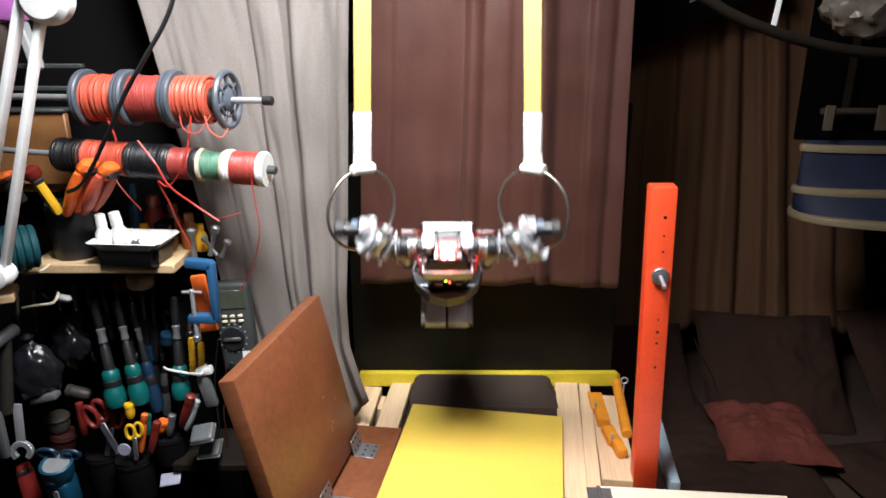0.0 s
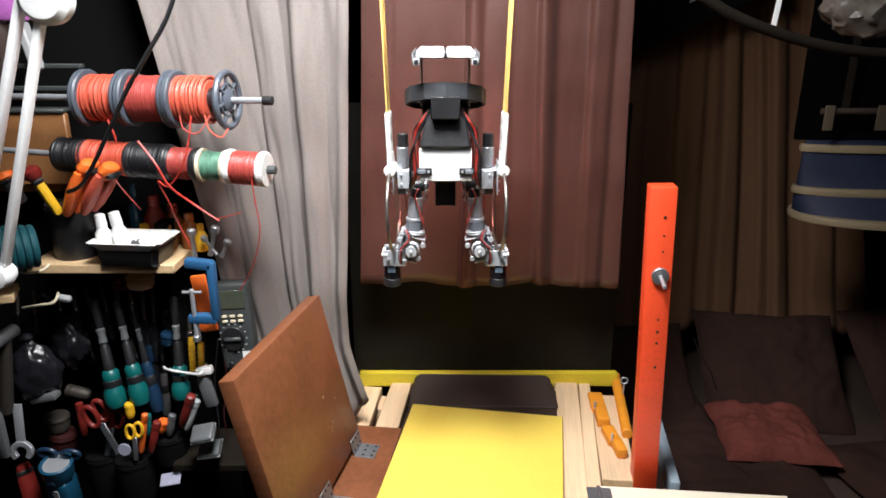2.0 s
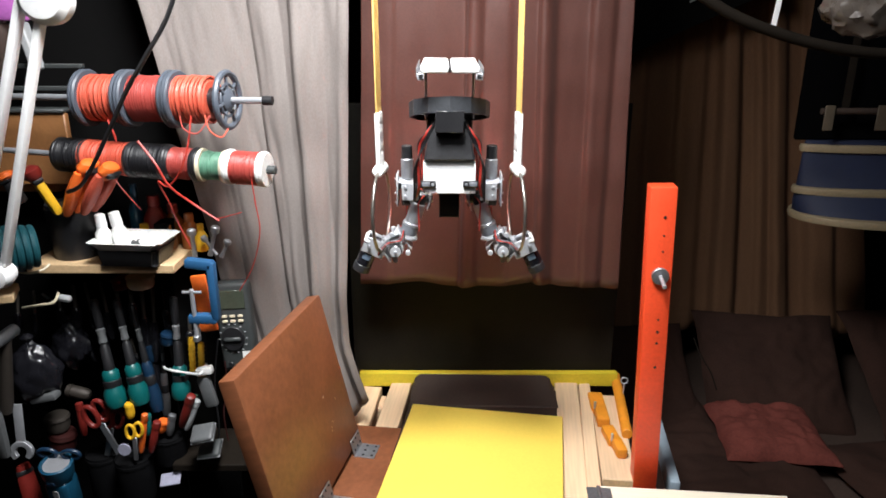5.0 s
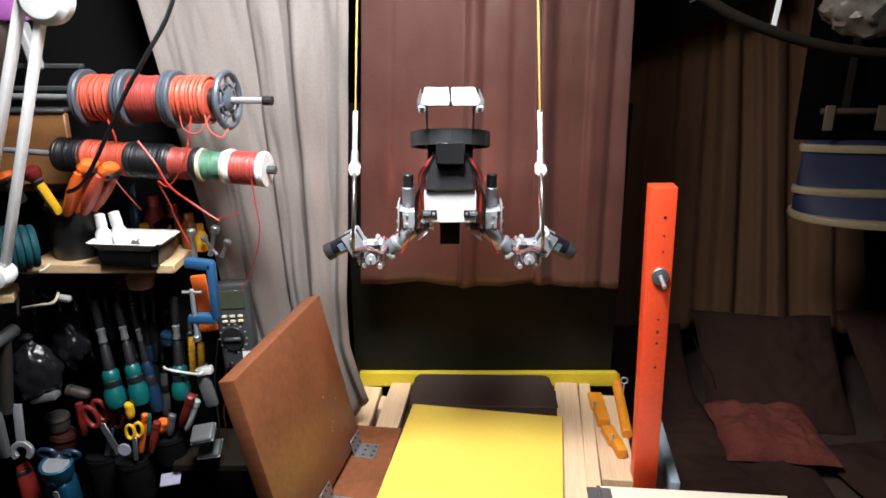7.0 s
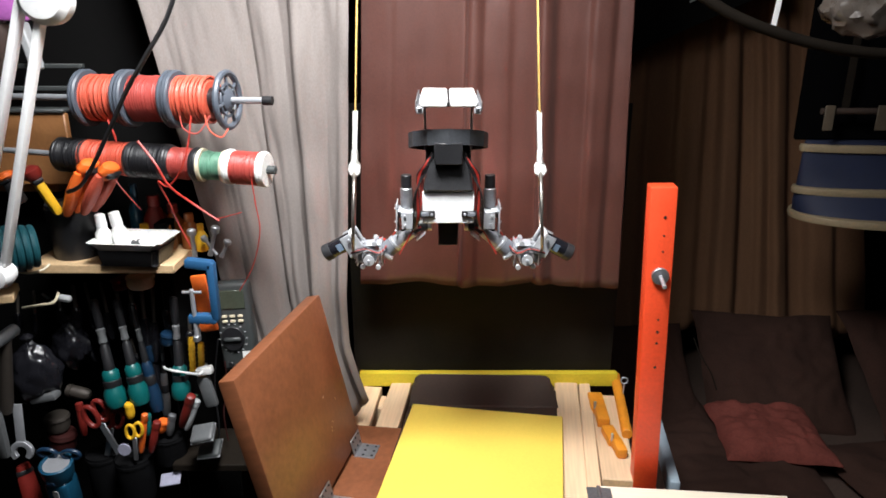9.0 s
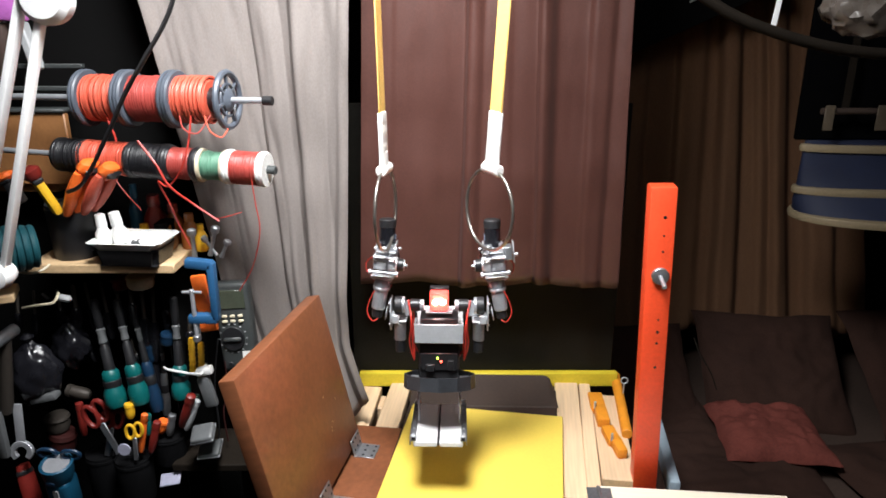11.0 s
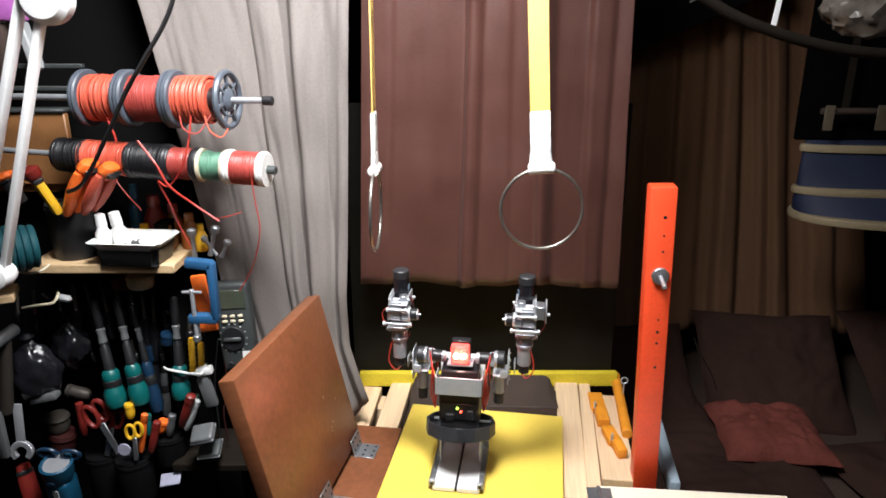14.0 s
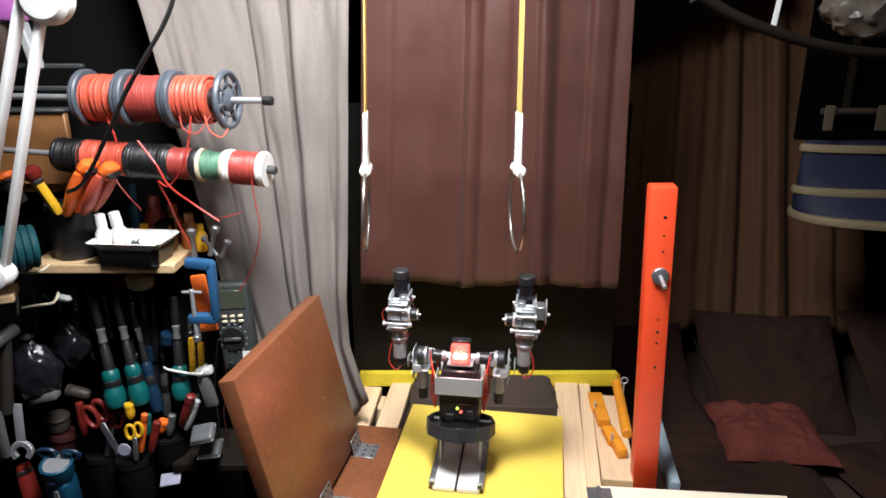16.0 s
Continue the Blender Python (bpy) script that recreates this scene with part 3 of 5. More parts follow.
    for k, (mt, e) in enumerate((("red_wire", 0.0), ("grey_plastic", 0.0022), ("black_plastic", -0.002))):
        part("cable", tube(B(), curve_points([(sx * (0.012 + e), 0.013, -0.004), (sx * (0.004 + e), 0.0175, 0.006 + e), (sx * (0.010 + e), 0.0185, 0.022), (sx * (0.007 + e), 0.016, 0.036), (sx * 0.002, 0.012, 0.046)]), 0.0008, 6),
             mt, fore, "red insulated wire" if mt == "red_wire" else "dark insulated wire")
    part("cable", tube(B(), curve_points([(sx * 0.002, -0.014, -0.002), (sx * 0.009, -0.024, 0.002), (sx * 0.010, -0.026, 0.014), (sx * 0.002, -0.016, 0.026)]), 0.0009, 6), "red_wire", fore, "red insulated wire")

    grip = bits("gripper", "shiny_black", [("c", 0.0110, 0.034, T((sx * 0.018, 0, -0.006)))], robot, "black gripping motor")
    bits("motor_block", "shiny_black", [("b", 0.021, 0.0235, 0.012, T((sx * 0.016, 0, -0.006)), 0.001)], grip)
    bits("band", "black_tape", [("c", 0.0116, 0.012, T((sx * 0.018, 0, 0.026)))], grip, "black taped tip")
    bits("sticker", "device_blue", [("b", 0.010, 0.0012, 0.008, T((sx * 0.018, 0.0108, 0.013)), 0.0003)], grip, "small grey-blue sticker")
    for y in (-0.0128, 0.0128):
        bits("claw", "aluminium", [("b", 0.03, 0.002, 0.022, T((sx * 0.014, y, -0.004)))], grip, "aluminium ring claw")
        bits("claw_bolt", "steel", [("c", 0.0022, 0.004, pose(sx * 0.022, y - 0.002 if y < 0 else y + 0.002, -0.004, 90 if y < 0 else -90))], grip)
    bits("claw_bar", "white_plate", [("b", 0.008, 0.03, 0.004, T((sx * 0.0265, 0, -0.009)))], grip)
    bits("claw_foot", "aluminium", [("b", 0.002, 0.026, 0.014, T((sx * 0.003, 0, -0.008)))], grip)
    bits("claw_pin", "steel", [("c", 0.0025, 0.03, pose(sx * 0.001, 0.015, 0.0, 90))], grip)
    return up, fore, grip


leg = build_robot()
arm_l, arm_r = build_arm(-1), build_arm(1)


# ---- tool corner ----
# lower-rack tools have lowered colours that hold the dimness there
for key, c, r, me in (("teal", (0.002, 0.10, 0.098), 0.4, 0), ("teal_dark", (0.006, 0.06, 0.075), 0.5, 0), ("deep_blue", (0.006, 0.026, 0.06), 0.4, 0), ("clamp_blue", (0.02, 0.085, 0.19), 0.4, 0), ("torch_blue", (0.008, 0.075, 0.14), 0.4, 0),
                      ("safety_orange", (0.78, 0.14, 0.02), 0.42, 0), ("tool_red", (0.17, 0.016, 0.012), 0.4, 0), ("tool_yellow", (0.75, 0.42, 0.02), 0.45, 0),
                      ("coil_orange", (0.52, 0.085, 0.048), 0.45, 0), ("coil_red", (0.34, 0.05, 0.04), 0.45, 0), ("coil_green", (0.1, 0.24, 0.16), 0.5, 0), ("coil_black", (0.012, 0.012, 0.014), 0.4, 0),
                      ("spool_grey", (0.075, 0.088, 0.11), 0.42, 0), ("spool_white", (0.8, 0.8, 0.78), 0.4, 0), ("ivory", (0.62, 0.55, 0.4), 0.5, 0), ("amber", (0.35, 0.12, 0.03), 0.2, 0), ("lilac", (0.36, 0.36, 0.46), 0.4, 0),
                      ("light_wood", (0.62, 0.43, 0.24), 0.6, 0), ("box_wood", (0.28, 0.125, 0.045), 0.5, 0), ("meter_grey", (0.042, 0.047, 0.047), 0.5, 0), 
                      ("pale_grey", (0.4, 0.41, 0.42), 0.5, 0), ("screen", (0.06, 0.07, 0.05), 0.2, 0), ("drum_blue", (0.006, 0.011, 0.036), 0.7, 0), ("cream", (0.24, 0.185, 0.11), 0.6, 0),
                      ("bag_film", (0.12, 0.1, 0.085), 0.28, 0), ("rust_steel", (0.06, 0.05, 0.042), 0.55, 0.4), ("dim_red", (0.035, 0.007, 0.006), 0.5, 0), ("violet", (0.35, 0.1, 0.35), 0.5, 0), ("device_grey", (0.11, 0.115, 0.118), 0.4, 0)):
    M[key] = material(key, c, r, me, 0.16, 35, 7, 0.12)

M["brown_tape"] = material("brown_tape", (0.09, 0.068, 0.045), 0.7, 0, 0.2, 40, 6, 0.2)
M["void_black"] = material("void_black", (0.0015, 0.0015, 0.0018), 0.95, 0, 0.3, 60, 6, 0.3, shine=0.03)
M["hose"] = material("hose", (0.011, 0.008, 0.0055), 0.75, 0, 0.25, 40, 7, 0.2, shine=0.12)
# darker copy of black_plastic for the lower cups; shade sits in the colour
M["shaded_black"] = material("shaded_black", (0.004, 0.004, 0.0045), 0.8, 0, 0.3, 40, 8, 0.15, shine=0.08)
rack = thing("tool_rack", "dark wooden tool rack with a pale shelf plank", "shelf", pose(0, 0, 0))
part("back_board", box(B(), 0.62, 0.012, 1.5, pose(-0.68, 1.06, 0.85), 0.001), "unlit_black", rack, "back board kept near-black for the unlit rack")
part("upright", box(B(), 0.03, 0.30, 1.62, pose(-0.98, 0.9, 0.81), 0.002), "unlit_black", rack)
part("upright", box(B(), 0.02, 0.10, 1.1, pose(-0.41, 1.0, 0.55), 0.002), "unlit_black", rack)
part("shelf_plank", box(B(), 0.204, 0.14, 0.013, pose(-0.4725, 0.955, 1.053), 0.0015), "light_wood", rack, "pale pine shelf plank")
# wooden ledge in a near-black colour that carries the shade of the plank
part("lower_ledge", box(B(), 0.13, 0.10, 0.012, pose(-0.345, 0.93, 0.735), 0.0015), "hose", rack, "wooden ledge coloured near-black for shade")
part("side_ledge", box(B(), 0.12, 0.05, 0.011, pose(-0.628, 0.83, 1.031, 0, 0, 24), 0.0015), "light_wood", rack, "short pale plank")
part("bottom_ledge", box(B(), 0.60, 0.2, 0.016, pose(-0.62, 0.9, 0.55), 0.0015), "unlit_black", rack)
for z in (1.318, 1.287):
    part("rail", box(B(), 0.30, 0.010, 0.006, pose(-0.66, 1.0, z), 0.001), "meter_grey", rack, "dark metal rail")
part("bracket", box(B(), 0.012, 0.02, 0.065, pose(-0.575, 0.99, 1.345, 0, -12), 0.002), "pale_grey", rack, "silver angle bracket")

crate = thing("wooden_box", "orange-brown plywood box on the rack", "box", pose(-0.635, 1.0, 1.17))
part("front", box(B(), 0.155, 0.012, 0.105, T((0.012, 0, 0.03)), 0.002), "box_wood", crate)
part("lid", box(B(), 0.158, 0.03, 0.006, T((0.012, 0.004, 0.086)), 0.002), "meter_grey", crate, "grey metal lid edge")
part("base", box(B(), 0.115, 0.05, 0.012, T((0, 0.03, -0.03)), 0.002), "box_wood", crate)


def coil(bm, r, x0, x1, wire, seed):
    """Turns of wire round the x axis, a little uneven, in one helix over a solid core."""
    rng = random.Random(seed)
    n = max(3, int((x1 - x0) / (wire * 2)))
    cyl(bm, r - wire, x1 - x0, pose(x0, 0, 0, 0, 90), 24)
    for k in range(n):
        x = x0 + wire + (x1 - x0 - 2 * wire) * k / max(1, n - 1)
        rr, sl = r + rng.uniform(-0.0006, 0.0008), rng.uniform(-0.0015, 0.0015)
        tube(bm, [(x + sl * math.cos(a), rr * math.cos(a), rr * math.sin(a)) for a in [6.2832 * i / 20 for i in range(20)]], wire, 5, True)


def spool(name, label, m, length, r_flange, r_coil, flange_mat, coil_mat, wire, seed, spokes=False):
    s = thing(name, label, "wire spool", m, "wire spools on the rods")
    for k, x in enumerate((0, length)):
        bm = B()
        if spokes and k:
            tube(bm, [(x, r_flange * 0.92 * math.cos(a), r_flange * 0.92 * math.sin(a)) for a in [6.2832 * i / 36 for i in range(36)]], 0.0042, 8, True)
            fl = part("flange", bm, flange_mat, s)
            for i in range(7):
                part("spoke", box(B(), 0.004, 0.0045, r_flange * 0.66, Matrix.Rotation(6.2832 * i / 7, 4, "X") @ T((x, 0, r_flange * 0.6)), 0.001), flange_mat, fl)
            part("hub", lathe(B(), [(0.006, -0.004), (0.014, -0.003), (0.015, 0.002), (0.008, 0.006)], pose(x, 0, 0, 0, 90), 20), flange_mat, fl)
            part("hub_rim", tube(B(), [(x, r_flange * 0.55 * math.cos(a), r_flange * 0.55 * math.sin(a)) for a in [6.2832 * i / 24 for i in range(24)]], 0.002, 6, True), flange_mat, fl)
            part("core", cyl(B(), 0.016, 0.022, pose(x - 0.024, 0, 0, 0, 90), 18), "coil_black", fl, "dark spool core")
            continue
        lathe(bm, [(0.006, -0.005), (r_flange * 0.95, -0.005), (r_flange, -0.003), (r_flange, -0.001), (r_flange * 0.96, 0.0), (r_flange, 0.001), (r_flange, 0.003), (r_flange * 0.95, 0.005), (0.006, 0.005)], pose(x, 0, 0, 0, 90), 36)
        fl = part("flange", bm, flange_mat, s)
    bm = B()
    coil(bm, r_coil, 0.004, length - (0.021 if spokes else 0.004), wire, seed)
    tagged(part("wound_wire", bm, coil_mat, s, ""), kind="stuff")
    return s


ROD1, ROD2 = pose(-0.474, 0.93, 1.2805, 0, 0, -9), pose(-0.516, 0.93, 1.204, 0, 2.6, -8)
for rod, n, r, end in ((ROD1, 0.250, 0.0042, "black_plastic"), (ROD2, 0.29, 0.004, "meter_grey")):
    o = thing("spool_rod", "steel rod holding wire spools", "rod", rod)
    part("shaft", cyl(B(), r, n + 0.12, pose(-0.12, 0, 0, 0, 90), 14), "steel", o)
    part("end_cap", cyl(B(), r + 0.0018, 0.013, pose(n - 0.004, 0, 0, 0, 90), 14), end, o, "dark rubber end cap")
for x, ln, mat_c, wire, seed, sp in ((0.0, 0.058, "coil_orange", 0.0019, 1, False), (0.063, 0.06, "coil_red", 0.0009, 2, False), (0.128, 0.070, "coil_orange", 0.0018, 3, True)):
    spool("wire_spool", "grey plastic spool wound with orange-red wire", ROD1 @ T((x, 0, 0)), ln, 0.0375, 0.029, "spool_grey", mat_c, wire, seed, sp)
for x, ln, rf, rc, fm, cm, wire, seed, lab in ((-0.005, 0.034, 0.0235, 0.022, "coil_black", "coil_black", 0.0012, 4, "black spool wound with black wire"),
                                             (0.033, 0.062, 0.0235, 0.0215, "coil_orange", "coil_orange", 0.0012, 5, "spool wound with bright orange wire"),
                                             (0.099, 0.048, 0.0245, 0.0225, "coil_black", "coil_black", 0.0009, 6, "black spool wound with black wire"),
                                             (0.151, 0.04, 0.0235, 0.0205, "coil_black", "coil_red", 0.0009, 7, "black spool wound with dark red wire"),
                                             (0.195, 0.038, 0.0225, 0.0185, "ivory", "coil_green", 0.0008, 8, "ivory spool wound with green wire"),
                                             (0.2365, 0.046, 0.0235, 0.0215, "spool_white", "coil_red", 0.0008, 9, "white spool wound with red wire")):
    spool("wire_spool", lab, ROD2 @ T((x, 0, 0)), ln, rf, rc, fm, cm, wire, seed)


def loose_wire(name, pts, r, mat, label):
    return tagged(part(name, tube(B(), curve_points(pts), r, 6), mat), label, "wire")


loose_wire("loose_wire", [(-0.3892, 0.87, 1.2321), (-0.3664, 0.86, 1.2048), (-0.352, 0.86, 1.1755), (-0.3293, 0.87, 1.1505), (-0.2962, 0.87, 1.1259)], 0.0016, "red_wire", "loose red wire trailing from the spools")
loose_wire("loose_wire", [(-0.3178, 0.87, 1.2641), (-0.3228, 0.86, 1.2265), (-0.3367, 0.86, 1.1939), (-0.3583, 0.87, 1.1732), (-0.3743, 0.88, 1.177), (-0.363, 0.88, 1.148), (-0.3613, 0.9, 1.111), (-0.3499, 0.9, 1.0817)], 0.0012, "red_wire", "loose red wire looping below the spools")
loose_wire("loose_wire", [(-0.2458, 0.86, 1.1843), (-0.2434, 0.86, 1.153), (-0.2407, 0.86, 1.1148), (-0.2566, 0.87, 1.064), (-0.2815, 0.88, 1.0232)], 0.0008, "red_wire", "thin red wire hanging from the white spool")
loose_wire("loose_wire", [(-0.3068, 0.88, 1.1262), (-0.2899, 0.88, 1.1293), (-0.2682, 0.88, 1.1356)], 0.0006, "red_wire", "thin red wire end")
loose_wire("loose_wire", [(-0.3007, 0.87, 1.2641), (-0.2922, 0.86, 1.2464), (-0.2788, 0.86, 1.2386), (-0.2723, 0.87, 1.2478)], 0.001, "coil_orange", "loop of orange wire under a spool")
loose_wire("loose_wire", [(-0.332, 0.87, 1.2641), (-0.3252, 0.86, 1.2492), (-0.3081, 0.86, 1.2436), (-0.2935, 0.87, 1.2641)], 0.001, "coil_red", "loop of dark red wire under a spool")
loose_wire("loose_wire", [(-0.4288, 0.88, 1.2579), (-0.423, 0.88, 1.2392), (-0.4216, 0.88, 1.229)], 0.0014, "red_wire", "short red wire end")
loose_wire("loose_wire", [(-0.4249, 0.87, 1.1807), (-0.4129, 0.87, 1.1619), (-0.4018, 0.88, 1.1387)], 0.0008, "coil_red", "thin dark red wire")
loose_wire("loose_wire", [(-0.2837, 0.8, 1.4335), (-0.3062, 0.8, 1.3812), (-0.3404, 0.8, 1.3327), (-0.3691, 0.81, 1.2974), (-0.3969, 0.82, 1.2569), (-0.4492, 0.84, 1.1872), (-0.4842, 0.86, 1.168)], 0.0028, "black_plastic", "black cable hanging across the spools")


def lamp_arm():
    a = thing("lamp_arm", "white jointed desk lamp arm with round joints", "lamp arm", Matrix.Translation((0, 0, -0.3425)) @ Matrix.Scale(1.25, 4))
    for p, q, w in (((-0.3424, 0.6, 1.409), (-0.4008, 0.6, 1.2497), 0.012), ((-0.3315, 0.6, 1.3873), (-0.4098, 0.6, 1.1534), 0.011)):
        d = Vector(q) - Vector(p)
        part("bar", box(B(), w, 0.006, d.length, along(p, q) @ T((0, 0, d.length / 2)), 0.0015, 2), "white_plate", a)
    part("joint", lathe(B(), [(0.004, -0.012), (0.017, -0.011), (0.022, -0.005), (0.022, 0.005), (0.017, 0.011), (0.004, 0.012)], T((-0.3276, 0.6, 1.3934)) @ pose(0, 0, 0, 90), 28), "white_plate", a, "round white joint cover")
    part("joint", lathe(B(), [(0.003, -0.012), (0.011, -0.01), (0.0135, 0), (0.011, 0.01), (0.003, 0.012)], T((-0.4148, 0.6, 1.1495)) @ pose(0, 0, 0, 90), 24), "white_plate", a, "round white joint cover")


lamp_arm()


# ---- things on the shelf plank ----
def cup(name, label, x, y, z, r, h, mat):
    c = thing(name, label, "cup", pose(x, y, z))
    bm = B()
    lathe(bm, [(r * 0.9, 0), (r * 0.94, 0.004), (r, h - 0.003), (r * 0.985, h), (r * 0.95, h - 0.002), (r * 0.9, 0.01)], Matrix(), 28)
    part("wall", bm, mat, c)
    part("band", lathe(B(), [(r * 1.0, h * 0.86), (r * 1.025, h * 0.87), (r * 1.025, h * 0.93), (r * 1.0, h * 0.94)], Matrix(), 28), mat, c)
    return c


cup("tool_cup", "black plastic tool cup on the shelf plank", -0.523, 0.93, 1.0595, 0.033, 0.078, "black_plastic")


def snips(p, q, m1, label, w=0.012, tilt=0.0):
    s = thing("snips", label, "pliers", along(p, q))
    n = (Vector(q) - Vector(p)).length
    for sx in (-1, 1):
        bm = B()
        lathe(bm, [(w * 0.35, 0), (w * 0.62, n * 0.2), (w * 0.72, n * 0.55), (w * 0.62, n * 0.8), (w * 0.4, n * 0.98)], pose(sx * w * 0.55, 0, 0, 0, sx * 5), 12, (1, 0.7))
        part("grip", bm, m1, s)
    part("pivot", lathe(B(), [(w * 0.5, n * 0.84), (w * 1.0, n * 0.95), (w * 1.15, n * 1.05), (w * 0.9, n * 1.16), (w * 0.4, n * 1.2)], Matrix(), 16, (1, 0.6)), "safety_orange", s, "orange pivot guard")
    part("inlay", lathe(B(), [(w * 0.2, n * 0.93), (w * 0.8, n * 0.98), (w * 0.85, n * 1.06), (w * 0.3, n * 1.13)], T((0, -w * 0.4, 0)), 14, (1, 0.5)), "black_plastic", s)


snips((-0.5056, 0.9, 1.1286), (-0.4697, 0.89, 1.1915), "safety_orange", "orange-handled snips standing in the black cup", 0.016)
snips((-0.4821, 0.9, 1.131), (-0.4427, 0.89, 1.1878), "coil_orange", "red-orange handled snips standing in the black cup", 0.016)


def knife(p, q, mat, tip, label):
    k = thing("utility_knife", label, "knife", along(p, q))
    n = (Vector(q) - Vector(p)).length
    part("handle", box(B(), 0.017, 0.012, n * 0.7, T((0, 0, n * 0.35)), 0.004, 2), mat, k)
    part("collar", box(B(), 0.02, 0.014, n * 0.1, T((0, 0, n * 0.72)), 0.003, 2), "black_plastic", k)
    part("cap", lathe(B(), [(0.008, n * 0.75), (0.012, n * 0.82), (0.012, n * 0.94), (0.006, n * 1.0)], Matrix(), 14), tip, k)


knife((-0.5176, 0.89, 1.1313), (-0.5367, 0.87, 1.1985), "tool_yellow", "tool_red", "yellow utility knife with a red cap")
knife((-0.539, 0.85, 1.1555), (-0.5571, 0.85, 1.1959), "black_plastic", "safety_orange", "black utility knife with an orange cap")

tray = thing("parts_tray", "white tray set in a black plastic container", "tray", pose(-0.428, 0.905, 1.0595, 0, 0, -4) @ Matrix.Diagonal((0.9, 0.95, 0.78, 1)))
bm = B()
lathe(bm, [(0.052, 0), (0.054, 0.002), (0.06, 0.03), (0.058, 0.03), (0.051, 0.003)], Matrix.Rotation(radians(45), 4, "Z"), 4, (1, 1))
bmesh.ops.scale(bm, vec=(1.18, 0.78, 1), verts=bm.verts)
bmesh.ops.bevel(bm, geom=[e for e in bm.edges if abs(e.verts[0].co.z - e.verts[1].co.z) > 0.01], offset=0.008, segments=3, affect="EDGES")
part("container", bm, "black_plastic", tray)
bm = B()
lathe(bm, [(0.05, 0.02), (0.066, 0.04), (0.072, 0.042), (0.072, 0.044), (0.064, 0.0435), (0.05, 0.025)], Matrix.Rotation(radians(45), 4, "Z"), 4)
bmesh.ops.scale(bm, vec=(1.13, 0.76, 1), verts=bm.verts)
bmesh.ops.bevel(bm, geom=[e for e in bm.edges if e.is_manifold and (Vector(e.verts[0].co) - Vector(e.verts[1].co)).length < 0.03], offset=0.006, segments=3, affect="EDGES")
part("white_tray", bm, "spool_white", tray, "white plastic tray")


def dropper(x, y, rx, ry, s, label):
    d = thing("glue_bottle", label, "bottle", pose(x, y, 1.085, rx, ry) @ Matrix.Diagonal((s, s, s, 1)), "white glue bottles")
    part("bottle", lathe(B(), [(0.008, 0), (0.0105, 0.002), (0.0105, 0.016), (0.007, 0.022), (0.0065, 0.036), (0.005, 0.04)], Matrix(), 18), "spool_white", d)
    part("cap", lathe(B(), [(0.0068, 0.024), (0.0075, 0.026), (0.0068, 0.042), (0.0055, 0.043)], Matrix(), 16), "white_plate", d)


dropper(-0.467, 0.9, 0, -3, 1.0, "small white glue bottle standing in the tray")
dropper(-0.445, 0.905, 0, -9, 1.05, "small white glue bottle leaning in the tray")
dropper(-0.428, 0.89, 10, 75, 0.75, "small white glue bottle lying in the tray")
tagged(part("battery_cell", lathe(B(), [(0.004, 0), (0.007, 0.001), (0.007, 0.004), (0.004, 0.005)], pose(-0.417, 0.885, 1.089, 20, 10), 16), "meter_grey"), "small dark grey cap lying in the white tray", "cap")


def bottle(px, r, h, mat, cap, label):
    b = thing("bottle", label, "bottle", pose(*px))
    part("glass", lathe(B(), [(r * 0.9, 0), (r, 0.003), (r, h * 0.55), (r * 0.5, h * 0.75), (r * 0.45, h * 0.8)], Matrix(), 18), mat, b)
    part("cap", lathe(B(), [(r * 0.5, h * 0.78), (r * 0.55, h * 0.8), (r * 0.5, h), (r * 0.4, h)], Matrix(), 14), cap, b)


for x, y, r, h, mat, cap, lab in ((-0.43, 0.985, 0.017, 0.075, "tool_red", "tool_red", "red plastic bottle on the shelf plank"), (-0.405, 0.99, 0.014, 0.06, "amber", "coil_red", "small amber jar with a red cap"),
                                  (-0.373, 0.965, 0.0135, 0.052, "amber", "amber", "amber glass bottle on the shelf plank"), (-0.44, 0.965, 0.012, 0.036, "ivory", "tool_yellow", "small jar with a yellow lid"),
                                  (-0.352, 0.95, 0.009, 0.04, "tool_yellow", "tool_yellow", "yellow plastic tube on the shelf plank"), (-0.46, 0.99, 0.01, 0.09, "torch_blue", "torch_blue", "light blue tube on the shelf plank"),
                                  (-0.405, 0.96, 0.013, 0.035, "box_wood", "amber", "small brown jar on the shelf plank")):
    bottle((x, y, 1.0595), r, h, mat, cap, lab)
for k, (a, b, w) in enumerate((((-0.3347, 0.93, 1.0584), (-0.3221, 0.93, 1.1024), 0.004), ((-0.325, 0.93, 1.0584), (-0.3429, 0.93, 1.0873), 0.003), ((-0.3187, 0.93, 1.0559), (-0.3065, 0.93, 1.0814), 0.0035), ((-0.3531, 0.92, 1.0592), (-0.3539, 0.92, 1.1011), 0.004))):
    o = thing("nozzle", "small metal nozzle tool on the shelf plank", "tool", along(a, b), "metal nozzles")
    n = (Vector(b) - Vector(a)).length
    part("stem", lathe(B(), [(w, 0), (w * 0.7, n * 0.3), (w * 0.8, n * 0.7), (w * 1.6, n * 0.8), (w * 1.6, n * 0.95), (w, n)], Matrix(), 12), "dull_steel", o)

reel = thing("hose_reel", "teal rolled hose on the tool rack", "hose", pose(-0.5573, 0.84, 1.0965, 0, 0, 38))
for k in range(6):
    rr = 0.03 - 0.0012 * k
    part("coil", tube(B(), [(-0.022 + 0.009 * k, rr * math.cos(a), rr * math.sin(a)) for a in [6.2832 * i / 24 for i in range(24)]], 0.005, 8, True), "teal_dark", reel)


